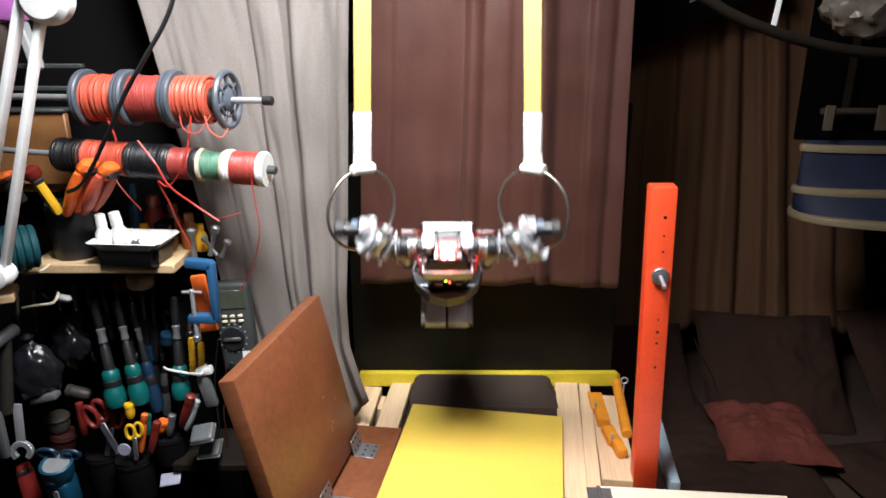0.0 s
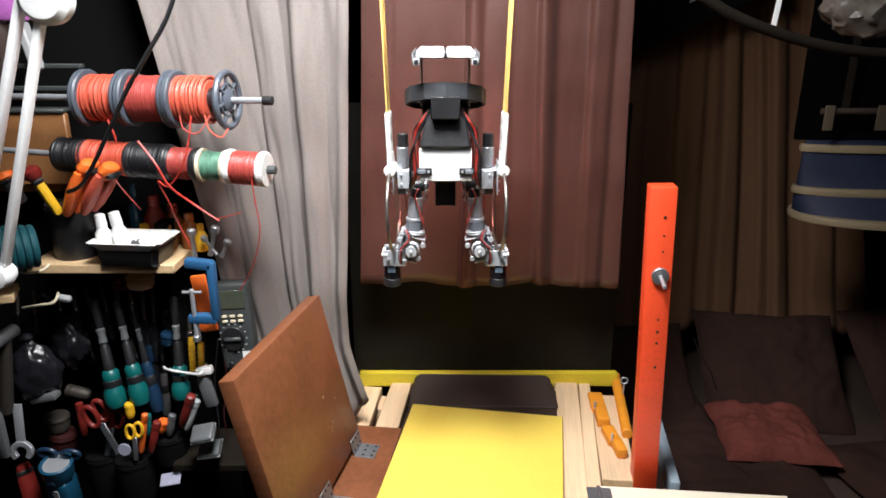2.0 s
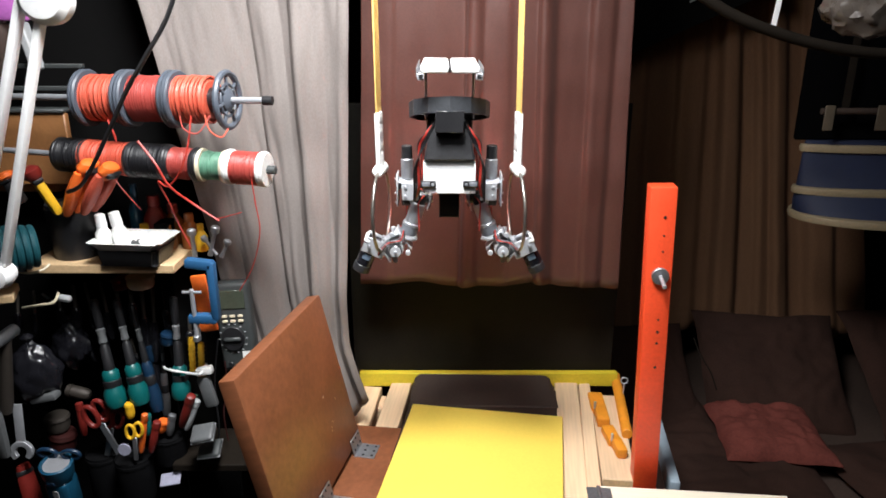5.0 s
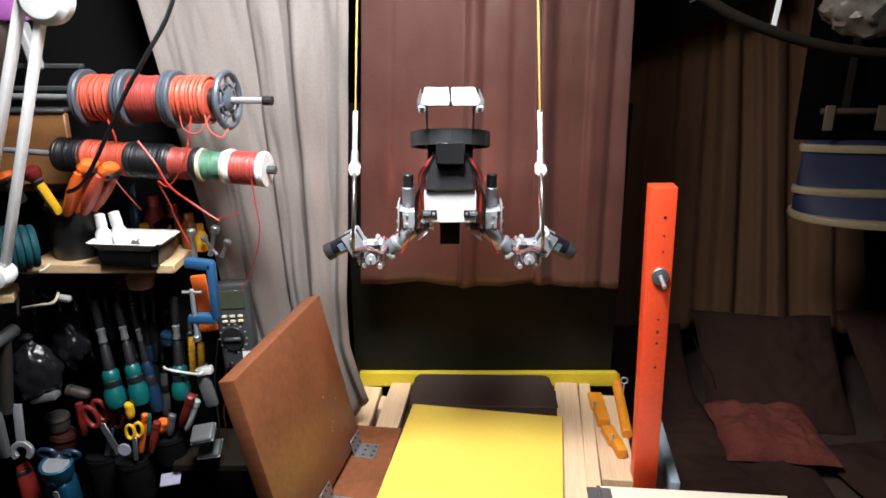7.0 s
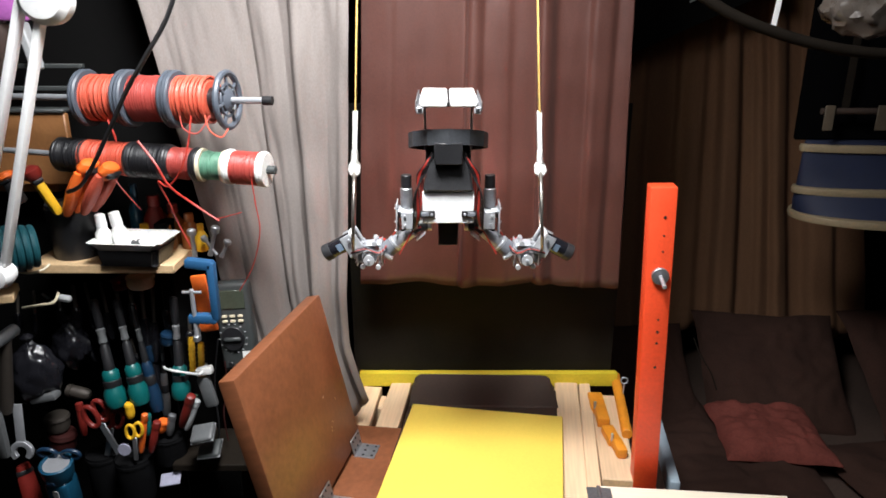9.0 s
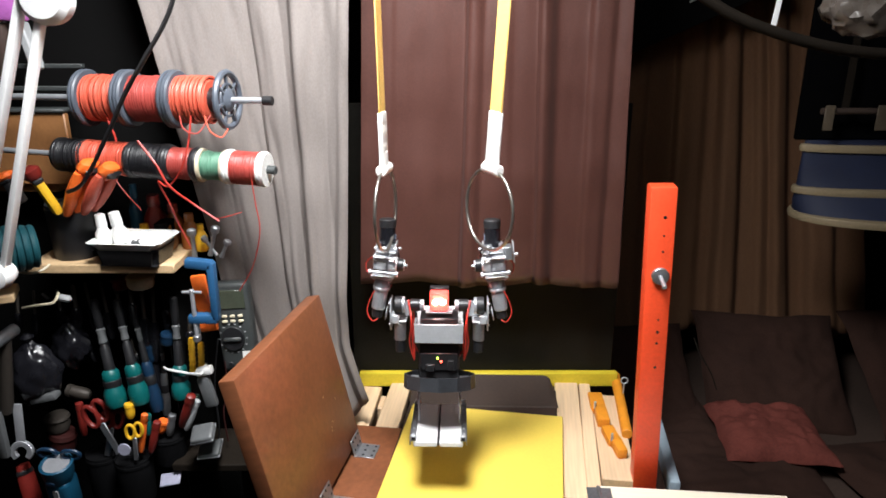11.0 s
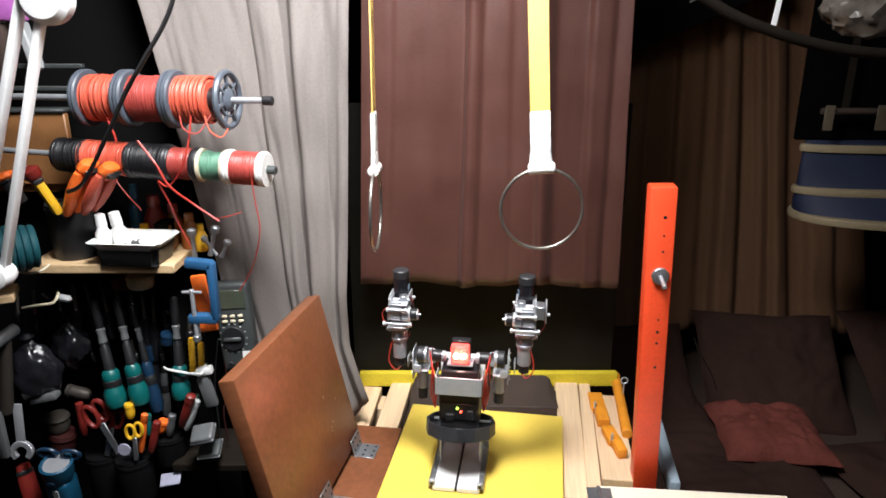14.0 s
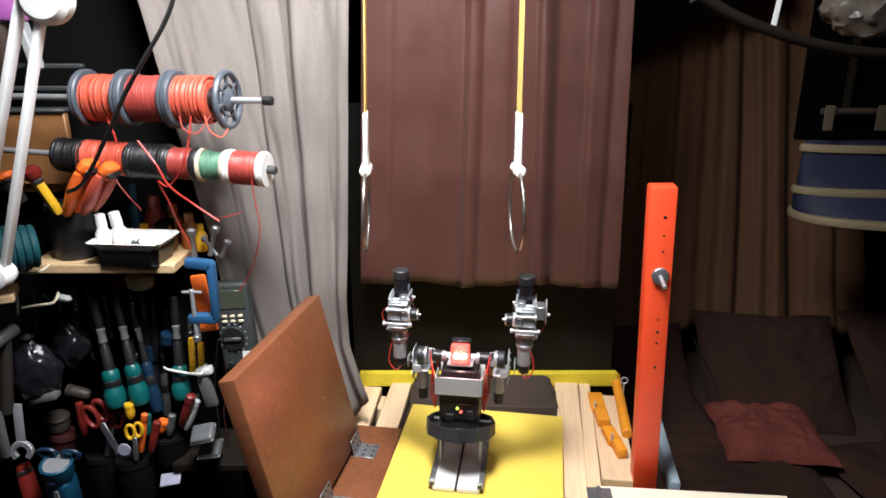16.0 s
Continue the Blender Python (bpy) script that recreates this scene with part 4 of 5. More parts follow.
# ---- clamp, meter ----
def c_clamp():
    c = thing("c_clamp", "blue painted iron clamp gripping the shelf plank", "clamp", pose(-0.326, 0.875, 1.0245) @ Matrix.Diagonal((0.88, 1, 1.04, 1)))
    bm = B()
    box(bm, 0.012, 0.016, 0.082, T((0.012, 0, 0.0)), 0.003, 2)
    box(bm, 0.042, 0.016, 0.013, pose(-0.006, 0, 0.0385, 0, 6), 0.003, 2)
    box(bm, 0.046, 0.016, 0.013, T((-0.008, 0, -0.0385)), 0.003, 2)
    part("frame", bm, "clamp_blue", c)
    part("screw", cyl(B(), 0.0036, 0.07, T((-0.021, -0.004, -0.066)), 12), "steel", c, "threaded steel screw")
    part("tommy_bar", cyl(B(), 0.0022, 0.03, pose(-0.036, -0.004, 0.0, 0, 90), 10), "steel", c)
    part("foot", cyl(B(), 0.006, 0.008, T((-0.021, -0.004, -0.07)), 12), "dull_steel", c)


c_clamp()
lv = thing("orange_handle_tool", "bright orange flat plastic handle hanging behind the clamp", "tool", pose(-0.343, 0.905, 1.0, 0, -6))
part("blade", box(B(), 0.022, 0.008, 0.075, Matrix(), 0.003, 2), "safety_orange", lv)
part("tip", box(B(), 0.026, 0.009, 0.014, T((0.0, 0, -0.042)), 0.003, 2), "safety_orange", lv)


def multimeter():
    m = thing("multimeter", "dark grey handheld multimeter with a rotary dial", "multimeter", pose(-0.314, 0.955, 0.938, -4, -3, 0) @ Matrix.Diagonal((1, 1, 1.12, 1)))
    part("case", box(B(), 0.052, 0.026, 0.125, Matrix(), 0.006, 3), "meter_grey", m)
    part("screen", box(B(), 0.04, 0.002, 0.026, T((0, -0.0135, 0.04)), 0.001), "screen", m, "dull green display")
    for i in range(3):
        for j in range(2):
            part("button", box(B(), 0.008, 0.003, 0.004, T((-0.013 + 0.012 * i, -0.0145, 0.017 - 0.007 * j)), 0.001), "ivory", m, "small cream button")
    dial = part("dial", cyl(B(), 0.017, 0.004, pose(-0.004, -0.0125, -0.015, 90), 26), "black_plastic", m, "round black rotary dial")
    part("pointer", box(B(), 0.026, 0.004, 0.006, pose(-0.004, -0.0185, -0.015), 0.002), "meter_grey", dial)
    bm = B()
    for k in range(14):
        a = 6.2832 * k / 14
        box(bm, 0.003, 0.0008, 0.0012, pose(-0.004 + 0.0205 * math.cos(a), -0.0133, -0.015 + 0.0205 * math.sin(a)))
    part("scale_marks", bm, "pale_grey", m, "white scale marks")
    part("sticker", box(B(), 0.014, 0.0008, 0.01, T((0.014, -0.0134, -0.039)), 0.0002), "spool_white", m, "white paper sticker")
    for x, mt in ((-0.012, "black_plastic"), (0.004, "black_plastic"), (0.018, "tool_red")):
        part("socket", cyl(B(), 0.0042, 0.003, pose(x, -0.0125, -0.053, 90), 14), mt, m)


multimeter()
loose_wire("probe_lead", [(-0.3303, 0.93, 0.8888), (-0.3316, 0.93, 0.8405), (-0.3371, 0.92, 0.8071), (-0.3351, 0.92, 0.7568)], 0.0012, "dim_red", "dark red probe lead hanging down")
loose_wire("probe_lead", [(-0.3404, 0.94, 0.9216), (-0.3535, 0.94, 0.8447), (-0.3547, 0.94, 0.7642), (-0.3647, 0.94, 0.7013)], 0.0014, "black_plastic", "black probe lead hanging down")


# ---- hanging screwdrivers ----
def screwdriver(tip, neck, end, r, mat, label, ring="black_plastic"):
    """tip to neck is the shaft, neck to end the handle, which hangs down."""
    s = thing("screwdriver", label, "screwdriver", along(neck, end), "screwdrivers on the rack")
    n = (Vector(end) - Vector(neck)).length
    part("handle", lathe(B(), [(r * 0.55, 0), (r * 0.75, n * 0.06), (r * 0.8, n * 0.22), (r * 0.7, n * 0.3), (r * 0.75, n * 0.45), (r * 0.98, n * 0.6), (r * 1.0, n * 0.85), (r * 0.8, n * 0.98), (r * 0.4, n)], Matrix(), 18), mat, s)
    part("collar", lathe(B(), [(r * 0.76, n * 0.27), (r * 0.84, n * 0.29), (r * 0.82, n * 0.42), (r * 0.78, n * 0.45)], Matrix(), 18), ring, s, "black rubber collar")
    ln = (Vector(tip) - Vector(neck)).length
    way = along((0, 0, 0), along(neck, end).inverted() @ Vector(tip))
    part("shaft", lathe(B(), [(r * 0.2, 0), (r * 0.2, ln * 0.55), (r * 0.36, ln * 0.62), (r * 0.42, ln * 0.8), (r * 0.4, ln * 0.97), (r * 0.2, ln)], way, 12), "black_plastic", s, "black steel shaft")
    part("sleeve", lathe(B(), [(r * 0.5, 0), (r * 0.45, ln * 0.3), (r * 0.3, ln * 0.36)], way, 12), "black_plastic", s, "black shaft sleeve")
    part("ferrule", lathe(B(), [(r * 0.24, ln * 0.36), (r * 0.4, ln * 0.39), (r * 0.34, ln * 0.5), (r * 0.44, ln * 0.57), (r * 0.25, ln * 0.6)], way, 12), "device_grey", s, "worn steel ferrule")


screwdriver((-0.5137, 0.93, 0.9902), (-0.496, 0.91, 0.886), (-0.488, 0.9, 0.829), 0.0158, "teal", "teal-handled screwdriver with a black collar")
screwdriver((-0.4805, 0.93, 0.9902), (-0.4625, 0.91, 0.895), (-0.4515, 0.9, 0.8335), 0.0143, "teal", "teal-handled screwdriver with a black collar")
screwdriver((-0.3961, 0.93, 0.9946), (-0.3915, 0.91, 0.893), (-0.390, 0.9, 0.842), 0.0138, "teal", "short teal-handled screwdriver with a black collar")
screwdriver((-0.4643, 0.94, 0.977), (-0.4502, 0.93, 0.8888), (-0.4376, 0.92, 0.809), 0.0105, "deep_blue", "slim dark blue screwdriver")
screwdriver((-0.4313, 0.95, 0.9168), (-0.4343, 0.95, 0.8589), (-0.4385, 0.95, 0.7836), 0.007, "dull_steel", "slim screwdriver with a bare steel handle")
rng = random.Random(5)
LEFT_TOOLS = (((-0.515, 0.96, 1.005), (-0.505, 0.95, 0.917), 0),
              ((-0.495, 0.96, 1.013), (-0.484, 0.95, 0.926), 1),
              ((-0.472, 0.96, 1.016), (-0.468, 0.95, 0.936), 0),
              ((-0.455, 0.96, 1.005), (-0.454, 0.95, 0.898), 1),
              ((-0.437, 0.96, 1.013), (-0.444, 0.95, 0.878), 0),
              ((-0.421, 0.96, 1.005), (-0.417, 0.95, 0.926), 0),
              ((-0.403, 0.96, 1.001), (-0.405, 0.95, 0.94), 1),
              ((-0.539, 0.96, 1.005), (-0.528, 0.95, 0.931), 0),
              ((-0.558, 0.96, 1.001), (-0.554, 0.95, 0.936), 1))
RIGHT_TOOLS = (((-0.454, 0.96, 0.926), (-0.445, 0.95, 0.829), 2),
               ((-0.388, 0.96, 0.95), (-0.387, 0.95, 0.907), 0),
               ((-0.371, 0.96, 0.95), (-0.378, 0.95, 0.878), 2),
               ((-0.583, 0.96, 0.994), (-0.577, 0.95, 0.94), 0),
               ((-0.618, 0.96, 0.992), (-0.621, 0.95, 0.926), 0),
               ((-0.644, 0.96, 0.987), (-0.646, 0.95, 0.931), 1),
               ((-0.482, 0.96, 0.912), (-0.47, 0.95, 0.869), 0),
               ((-0.561, 0.96, 0.922), (-0.537, 0.95, 0.878), 0),
               ((-0.606, 0.96, 0.987), (-0.581, 0.95, 0.973), 2),
               ((-0.522, 0.96, 0.95), (-0.516, 0.95, 0.898), 2))
for top_end, low_end, mt in LEFT_TOOLS + RIGHT_TOOLS:
    o = thing("hanging_tool", "dark worn steel hand tool hanging on the rack", "tool", along(top_end, low_end), "dark hanging tools")
    n = (Vector(low_end) - Vector(top_end)).length
    w = rng.uniform(0.0025, 0.005)
    part("shaft", lathe(B(), [(w * 0.5, 0), (w * 0.7, n * 0.1), (w * 0.6, n * 0.5), (w * 1.1, n * 0.55)], Matrix(), 10), ("rust_steel", "rust_steel", "dull_steel")[mt], o)
    part("grip", lathe(B(), [(w * 1.2, n * 0.52), (w * 1.7, n * 0.6), (w * 1.5, n * 0.9), (w * 0.8, n)], Matrix(), 12), "shiny_black", o)


# ---- lower tool corner ----
def pouch(m, sx, sy, sz, seed, label):
    """A full plastic bag, creased all over."""
    p = thing("black_bag", label, "bag", m, "black plastic bags")
    bm = B()
    bmesh.ops.create_icosphere(bm, subdivisions=4, radius=1)
    for v in bm.verts:
        n = noise.noise(v.co * 2.1 + Vector((seed, 0, 0))) * 0.22 + abs(noise.noise(v.co * 5 + Vector((0, seed, 0)))) * 0.16
        w = 1 - 0.35 * max(0, v.co.z) ** 2
        v.co = Vector((v.co.x * sx * w, v.co.y * sy * w, v.co.z * sz)) * (0.92 + n)
    part("film", bm, "shiny_black", p)
    part("knot", lathe(B(), [(sx * 0.3, sz * 0.85), (sx * 0.12, sz * 1.0), (sx * 0.25, sz * 1.15), (sx * 0.1, sz * 1.25)], Matrix(), 10), "shiny_black", p)


pouch(T((-0.603, 0.9, 0.886)), 0.040, 0.03, 0.05, 3.1, "shiny black plastic bag hanging full on the rack")
pouch(T((-0.5686, 0.95, 0.9073)), 0.03, 0.025, 0.038, 7.7, "shiny black plastic bag hanging on the rack")
tagged(part("glass_lid", box(B(), 0.04, 0.02, 0.012, T((-0.5869, 0.89, 0.852)) @ pose(0, 0, 0, 0, -12), 0.004, 2), "device_grey"), "clear grey plastic lid under the black bag", "lid")

ham = thing("hammer", "old hammer with a wooden handle hanging on the rack", "hammer", along((-0.6043, 0.86, 0.9666), (-0.6326, 0.86, 0.8157)))
part("handle", lathe(B(), [(0.007, 0), (0.008, 0.04), (0.0095, 0.11), (0.008, 0.125)], Matrix(), 14), "rust_steel", ham, "grey worn handle")
part("hammer_head", cyl(B(), 0.009, 0.045, pose(-0.02, 0, 0.002, 0, 90), 14), "dull_steel", ham)
tagged(part("file_handle", box(B(), 0.014, 0.012, 0.075, T((-0.6352, 0.85, 0.8128)), 0.004, 2), "device_grey"), "pale grey plastic handle hanging on the rack", "handle")


def wrench(p, q, r, label):
    w = thing("wrench", label, "wrench", along(p, q))
    n = (Vector(q) - Vector(p)).length
    part("stem", box(B(), r * 0.95, 0.005, n, T((0, 0, n / 2)), 0.002, 2), "steel", w)
    bm = B()
    for i in range(15):
        a = radians(-35 + 250 * i / 14)
        box(bm, r * 0.62, 0.007, r * 0.55, Matrix.Translation((r * math.cos(a) * 0.9, 0, n + r * 0.7 - r * math.sin(a) * 0.9)) @ Matrix.Rotation(a, 4, "Y"), 0.001)
    part("jaw", bm, "steel", w, "open steel jaw")


wrench((-0.6168, 0.87, 0.8516), (-0.6163, 0.86, 0.7891), 0.0135, "steel open-ended wrench hanging jaw down")
red_t = thing("red_handle", "red-handled pliers standing in the rack", "pliers", along((-0.6282, 0.87, 0.7491), (-0.6145, 0.86, 0.673)))
part("grip", lathe(B(), [(0.009, 0), (0.012, 0.02), (0.0135, 0.06), (0.01, 0.08)], Matrix(), 12, (1, 0.6)), "tool_red", red_t)
part("band", lathe(B(), [(0.0105, 0.008), (0.0115, 0.009), (0.0125, 0.014), (0.0115, 0.015)], Matrix(), 12, (1, 0.6)), "black_plastic", red_t)


def torch():
    t = thing("flashlight", "blue cordless work flashlight with a clear lens", "flashlight", T((-0.5665, 0.86, 0.6985)) @ pose(0, 0, 0, 12, 4, 0))
    part("body", box(B(), 0.034, 0.036, 0.066, T((0, 0, 0.012)), 0.008, 3), "torch_blue", t)
    part("collar", lathe(B(), [(0.017, 0.04), (0.021, 0.052), (0.0225, 0.072), (0.02, 0.074), (0.018, 0.068)], Matrix(), 26), "torch_blue", t)
    part("lens", lathe(B(), [(0.004, 0.066), (0.012, 0.068), (0.018, 0.071), (0.002, 0.0715)], Matrix(), 24), "steel", t, "bright reflector")
    part("switch", box(B(), 0.012, 0.004, 0.008, T((-0.002, -0.02, 0.05)), 0.001), "deep_blue", t)
    part("badge", box(B(), 0.008, 0.002, 0.028, T((0.0, -0.0185, 0.02)), 0.0005), "pale_grey", t, "pale stripe badge")
    for sx in (-1, 1):
        part("strap_ring", tube(B(), [(sx * 0.017 + 0.013 * math.cos(a), 0.012, 0.078 + 0.008 * math.sin(a)) for a in [6.2832 * i / 20 for i in range(20)]], 0.003, 8, True), "deep_blue", t)


torch()


def ring_scissors(c, r, mat, rz, label):
    s = thing("scissors", label, "scissors", T(c) @ pose(0, 0, 0, 0, rz, 0), "scissors in the cups")
    for k, (dx, dz) in enumerate(((-0.55, 0), (0.55, 0.25))):
        part("handle_ring", tube(B(), [(r * dx + 0.62 * r * math.cos(a), 0.003 * k, r * dz + r * 1.15 * math.sin(a)) for a in [6.2832 * i / 22 for i in range(22)]], r * 0.26, 8, True), mat, s)
    part("blade", box(B(), r * 0.7, 0.003, r * 4, T((0, 0.001, -r * 3)), 0.001), "dull_steel", s, "steel blade")


ring_scissors((-0.4541, 0.87, 0.8045), 0.0098, "tool_yellow", 4, "yellow-handled scissors in a black cup")
ring_scissors((-0.5226, 0.9, 0.8144), 0.015, "tool_red", -20, "red-handled scissors in a dark cup")
ring_scissors((-0.5058, 0.91, 0.7984), 0.013, "tool_red", 15, "red-handled scissors in a dark cup")
for c, r, h, mt in (((-0.4711, 0.89, 0.6751), 0.027, 0.075, "shaded_black"), ((-0.5336, 0.92, 0.6625), 0.026, 0.075, "shaded_black"), ((-0.4218, 0.91, 0.7309), 0.025, 0.045, "shaded_black")):
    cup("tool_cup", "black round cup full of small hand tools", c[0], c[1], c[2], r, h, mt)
tagged(part("disc_tag", lathe(B(), [(0.004, -0.001), (0.0095, -0.001), (0.0095, 0.001), (0.004, 0.001)], T((-0.4671, 0.86, 0.7814)) @ pose(0, 0, 0, 90), 22), "lilac"), "pale lilac round disc hanging at the cup", "disc")
CUP_TOOLS = (((-0.4531, 0.88, 0.7638), (-0.4395, 0.88, 0.8268), 0.005, "safety_orange", "orange marker in a black cup"),
             ((-0.4378, 0.88, 0.7638), (-0.4227, 0.88, 0.8144), 0.006, "tool_red", "red-capped screwdriver in a black cup"),
             ((-0.4653, 0.89, 0.8158), (-0.4653, 0.89, 0.8397), 0.007, "tool_yellow", "yellow cap in a black cup"),
             ((-0.4439, 0.89, 0.7866), (-0.4394, 0.89, 0.8206), 0.005, "teal", "teal pen in a black cup"),
             ((-0.3956, 0.9, 0.7949), (-0.3718, 0.89, 0.852), 0.007, "tool_red", "red pocket knife standing in a cup"),
             ((-0.3893, 0.9, 0.79), (-0.3684, 0.9, 0.8386), 0.006, "pale_grey", "grey pocket knife standing in a cup"),
             ((-0.4162, 0.9, 0.7801), (-0.4077, 0.9, 0.8144), 0.006, "dull_steel", "steel tool in a cup"),
             ((-0.4294, 0.9, 0.785), (-0.4217, 0.9, 0.8047), 0.008, "safety_orange", "orange ball-handled tool in a cup"))
SHELF_BITS = (((-0.379, 0.92, 0.8209), (-0.3773, 0.92, 0.8365), 0.006, "coil_green", "green cap in a cup"),
              ((-0.5634, 0.93, 0.7604), (-0.5632, 0.93, 0.8159), 0.006, "tool_red", "red-handled tool in a dark cup"),
              ((-0.4494, 0.95, 0.8784), (-0.4527, 0.95, 0.9054), 0.008, "deep_blue", "dark blue shiny knob on the rack"),
              ((-0.4141, 0.93, 0.917), (-0.4101, 0.93, 0.9356), 0.011, "deep_blue", "dark blue round knob on the rack"),
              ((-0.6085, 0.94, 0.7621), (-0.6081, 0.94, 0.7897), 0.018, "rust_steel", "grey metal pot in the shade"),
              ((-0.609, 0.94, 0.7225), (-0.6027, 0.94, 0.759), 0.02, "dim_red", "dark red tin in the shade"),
              ((-0.4502, 0.95, 1.0002), (-0.4492, 0.95, 1.0199), 0.02, "ivory", "pale cloth roll under the shelf plank"),
              ((-0.4825, 0.96, 0.9944), (-0.4849, 0.96, 1.0126), 0.014, "tool_red", "red roll under the shelf plank"),
              ((-0.555, 0.95, 0.8191), (-0.5889, 0.95, 0.8291), 0.01, "rust_steel", "dull grey block on the rack"))
for p, q, w, mt, lab in CUP_TOOLS + SHELF_BITS:
    o = thing("small_tool", lab, "tool", along(p, q))
    n = (Vector(q) - Vector(p)).length
    part("stem", lathe(B(), [(w * 0.6, 0), (w * 0.85, n * 0.1), (w, n * 0.4), (w * 0.9, n * 0.9), (w * 0.5, n)], Matrix(), 14), mt, o)
    part("cap", lathe(B(), [(w * 0.7, n * 0.8), (w * 1.06, n * 0.84), (w * 0.95, n * 1.02), (w * 0.4, n * 1.05)], Matrix(), 14), mt, o)
for p, q in (((-0.3763, 0.92, 0.875), (-0.373, 0.92, 0.9339)), ((-0.3634, 0.92, 0.8769), (-0.3597, 0.92, 0.9256))):
    o = thing("yellow_clip", "yellow ribbed plastic stick hooked on the wire holder", "stick", along(p, q), "yellow sticks")
    n = (Vector(q) - Vector(p)).length
    part("stick", box(B(), 0.0095, 0.008, n, T((0, 0, n / 2)), 0.003, 2), "tool_yellow", o)
    for k in range(6):
        part("rib", box(B(), 0.0101, 0.0086, 0.003, T((0, 0, n * (k + 0.7) / 6.8)), 0.001), "tool_yellow", o)
loose_wire("wire_holder", [(-0.424, 0.93, 0.8792), (-0.4026, 0.9, 0.8904), (-0.3618, 0.89, 0.8893), (-0.3517, 0.89, 0.8911), (-0.3552, 0.92, 0.8892)], 0.002, "spool_white", "white coated wire holder")
for c, sx, sz, ry, mt, lab in (((-0.3523, 0.87, 0.8016), 0.034, 0.024, 12, "device_grey", "silver-grey folded device on the ledge"), ((-0.349, 0.88, 0.7687), 0.034, 0.018, 8, "meter_grey", "dark grey device on the ledge")):
    o = thing("pocket_device", lab, "device", T(c) @ pose(0, 0, 0, 25, -ry, 0))
    part("case", box(B(), sx, 0.03, sz * 0.55, Matrix(), 0.004, 3), mt, o)
    part("trim", box(B(), sx * 1.01, 0.031, 0.002, Matrix(), 0.0005), "steel", o)
o = thing("grey_lighter", "pale grey plastic tool hanging beside the cups", "tool", T((-0.3498, 0.9, 0.8548)) @ pose(0, 0, 0, 0, -12))
part("case", box(B(), 0.019, 0.012, 0.05, Matrix(), 0.004, 2), "device_grey", o)
part("clip", box(B(), 0.024, 0.014, 0.012, T((0.006, 0, 0.034)), 0.003, 2), "spool_white", o, "white clip")
tagged(part("paper_packet", box(B(), 0.032, 0.02, 0.003, T((-0.4149, 0.88, 0.7157)) @ pose(0, 0, 0, 35, -12, 0), 0.001), "lilac"), "pale blue printed packet on the lower ledge", "packet")
loose_wire("twine", [(-0.6, 0.9, 0.9894), (-0.5686, 0.89, 0.9979), (-0.5479, 0.89, 1.0022), (-0.5443, 0.9, 1.0128)], 0.002, "ivory", "bundle of beige twine on the rack")
loose_wire("twine", [(-0.5713, 0.85, 1.0647), (-0.5498, 0.85, 1.06), (-0.5364, 0.86, 1.0611), (-0.5312, 0.87, 1.0657)], 0.0016, "ivory", "beige string beside the hose")
tagged(part("foil_piece", box(B(), 0.018, 0.01, 0.01, T((-0.537, 0.9, 1.0041)) @ pose(0, 0, 0, 20, 10, 0), 0.003), "pale_grey"), "crumpled clear plastic piece on the rack", "plastic piece")

tagged(part("violet_box", box(B(), 0.05, 0.02, 0.03, T((-0.4885, 0.8, 1.3918)), 0.003, 2), "violet"), "violet carton at the top of the tool rack", "box")
o = thing("dark_handle", "dark brown handle hanging beside the lamp arm", "handle", along((-0.4905, 0.8, 1.3752), (-0.5098, 0.8, 1.2919)))
part("grip", lathe(B(), [(0.006, 0), (0.009, 0.01), (0.01, 0.06), (0.008, 0.09), (0.004, 0.1)], Matrix(), 14), "dark_board", o)
part("hook", tube(B(), [(0.005 * math.cos(a), 0, -0.004 + 0.005 * math.sin(a)) for a in [6.2832 * i / 14 for i in range(14)]], 0.001, 6, True), "dull_steel", o)

# ---- dim corner ----
bench = thing("cushion_bench", "low dark platform covered with floor cushions", "platform", pose(0, 0, 0))
part("deck", box(B(), 1.75, 1.5, 0.06, pose(1.26, 1.2, 0.45), 0.004), "floor", bench)
for x in (0.45, 2.05):
    part("plinth", box(B(), 0.06, 1.4, 0.42, pose(x, 1.2, 0.21), 0.003), "floor", bench)


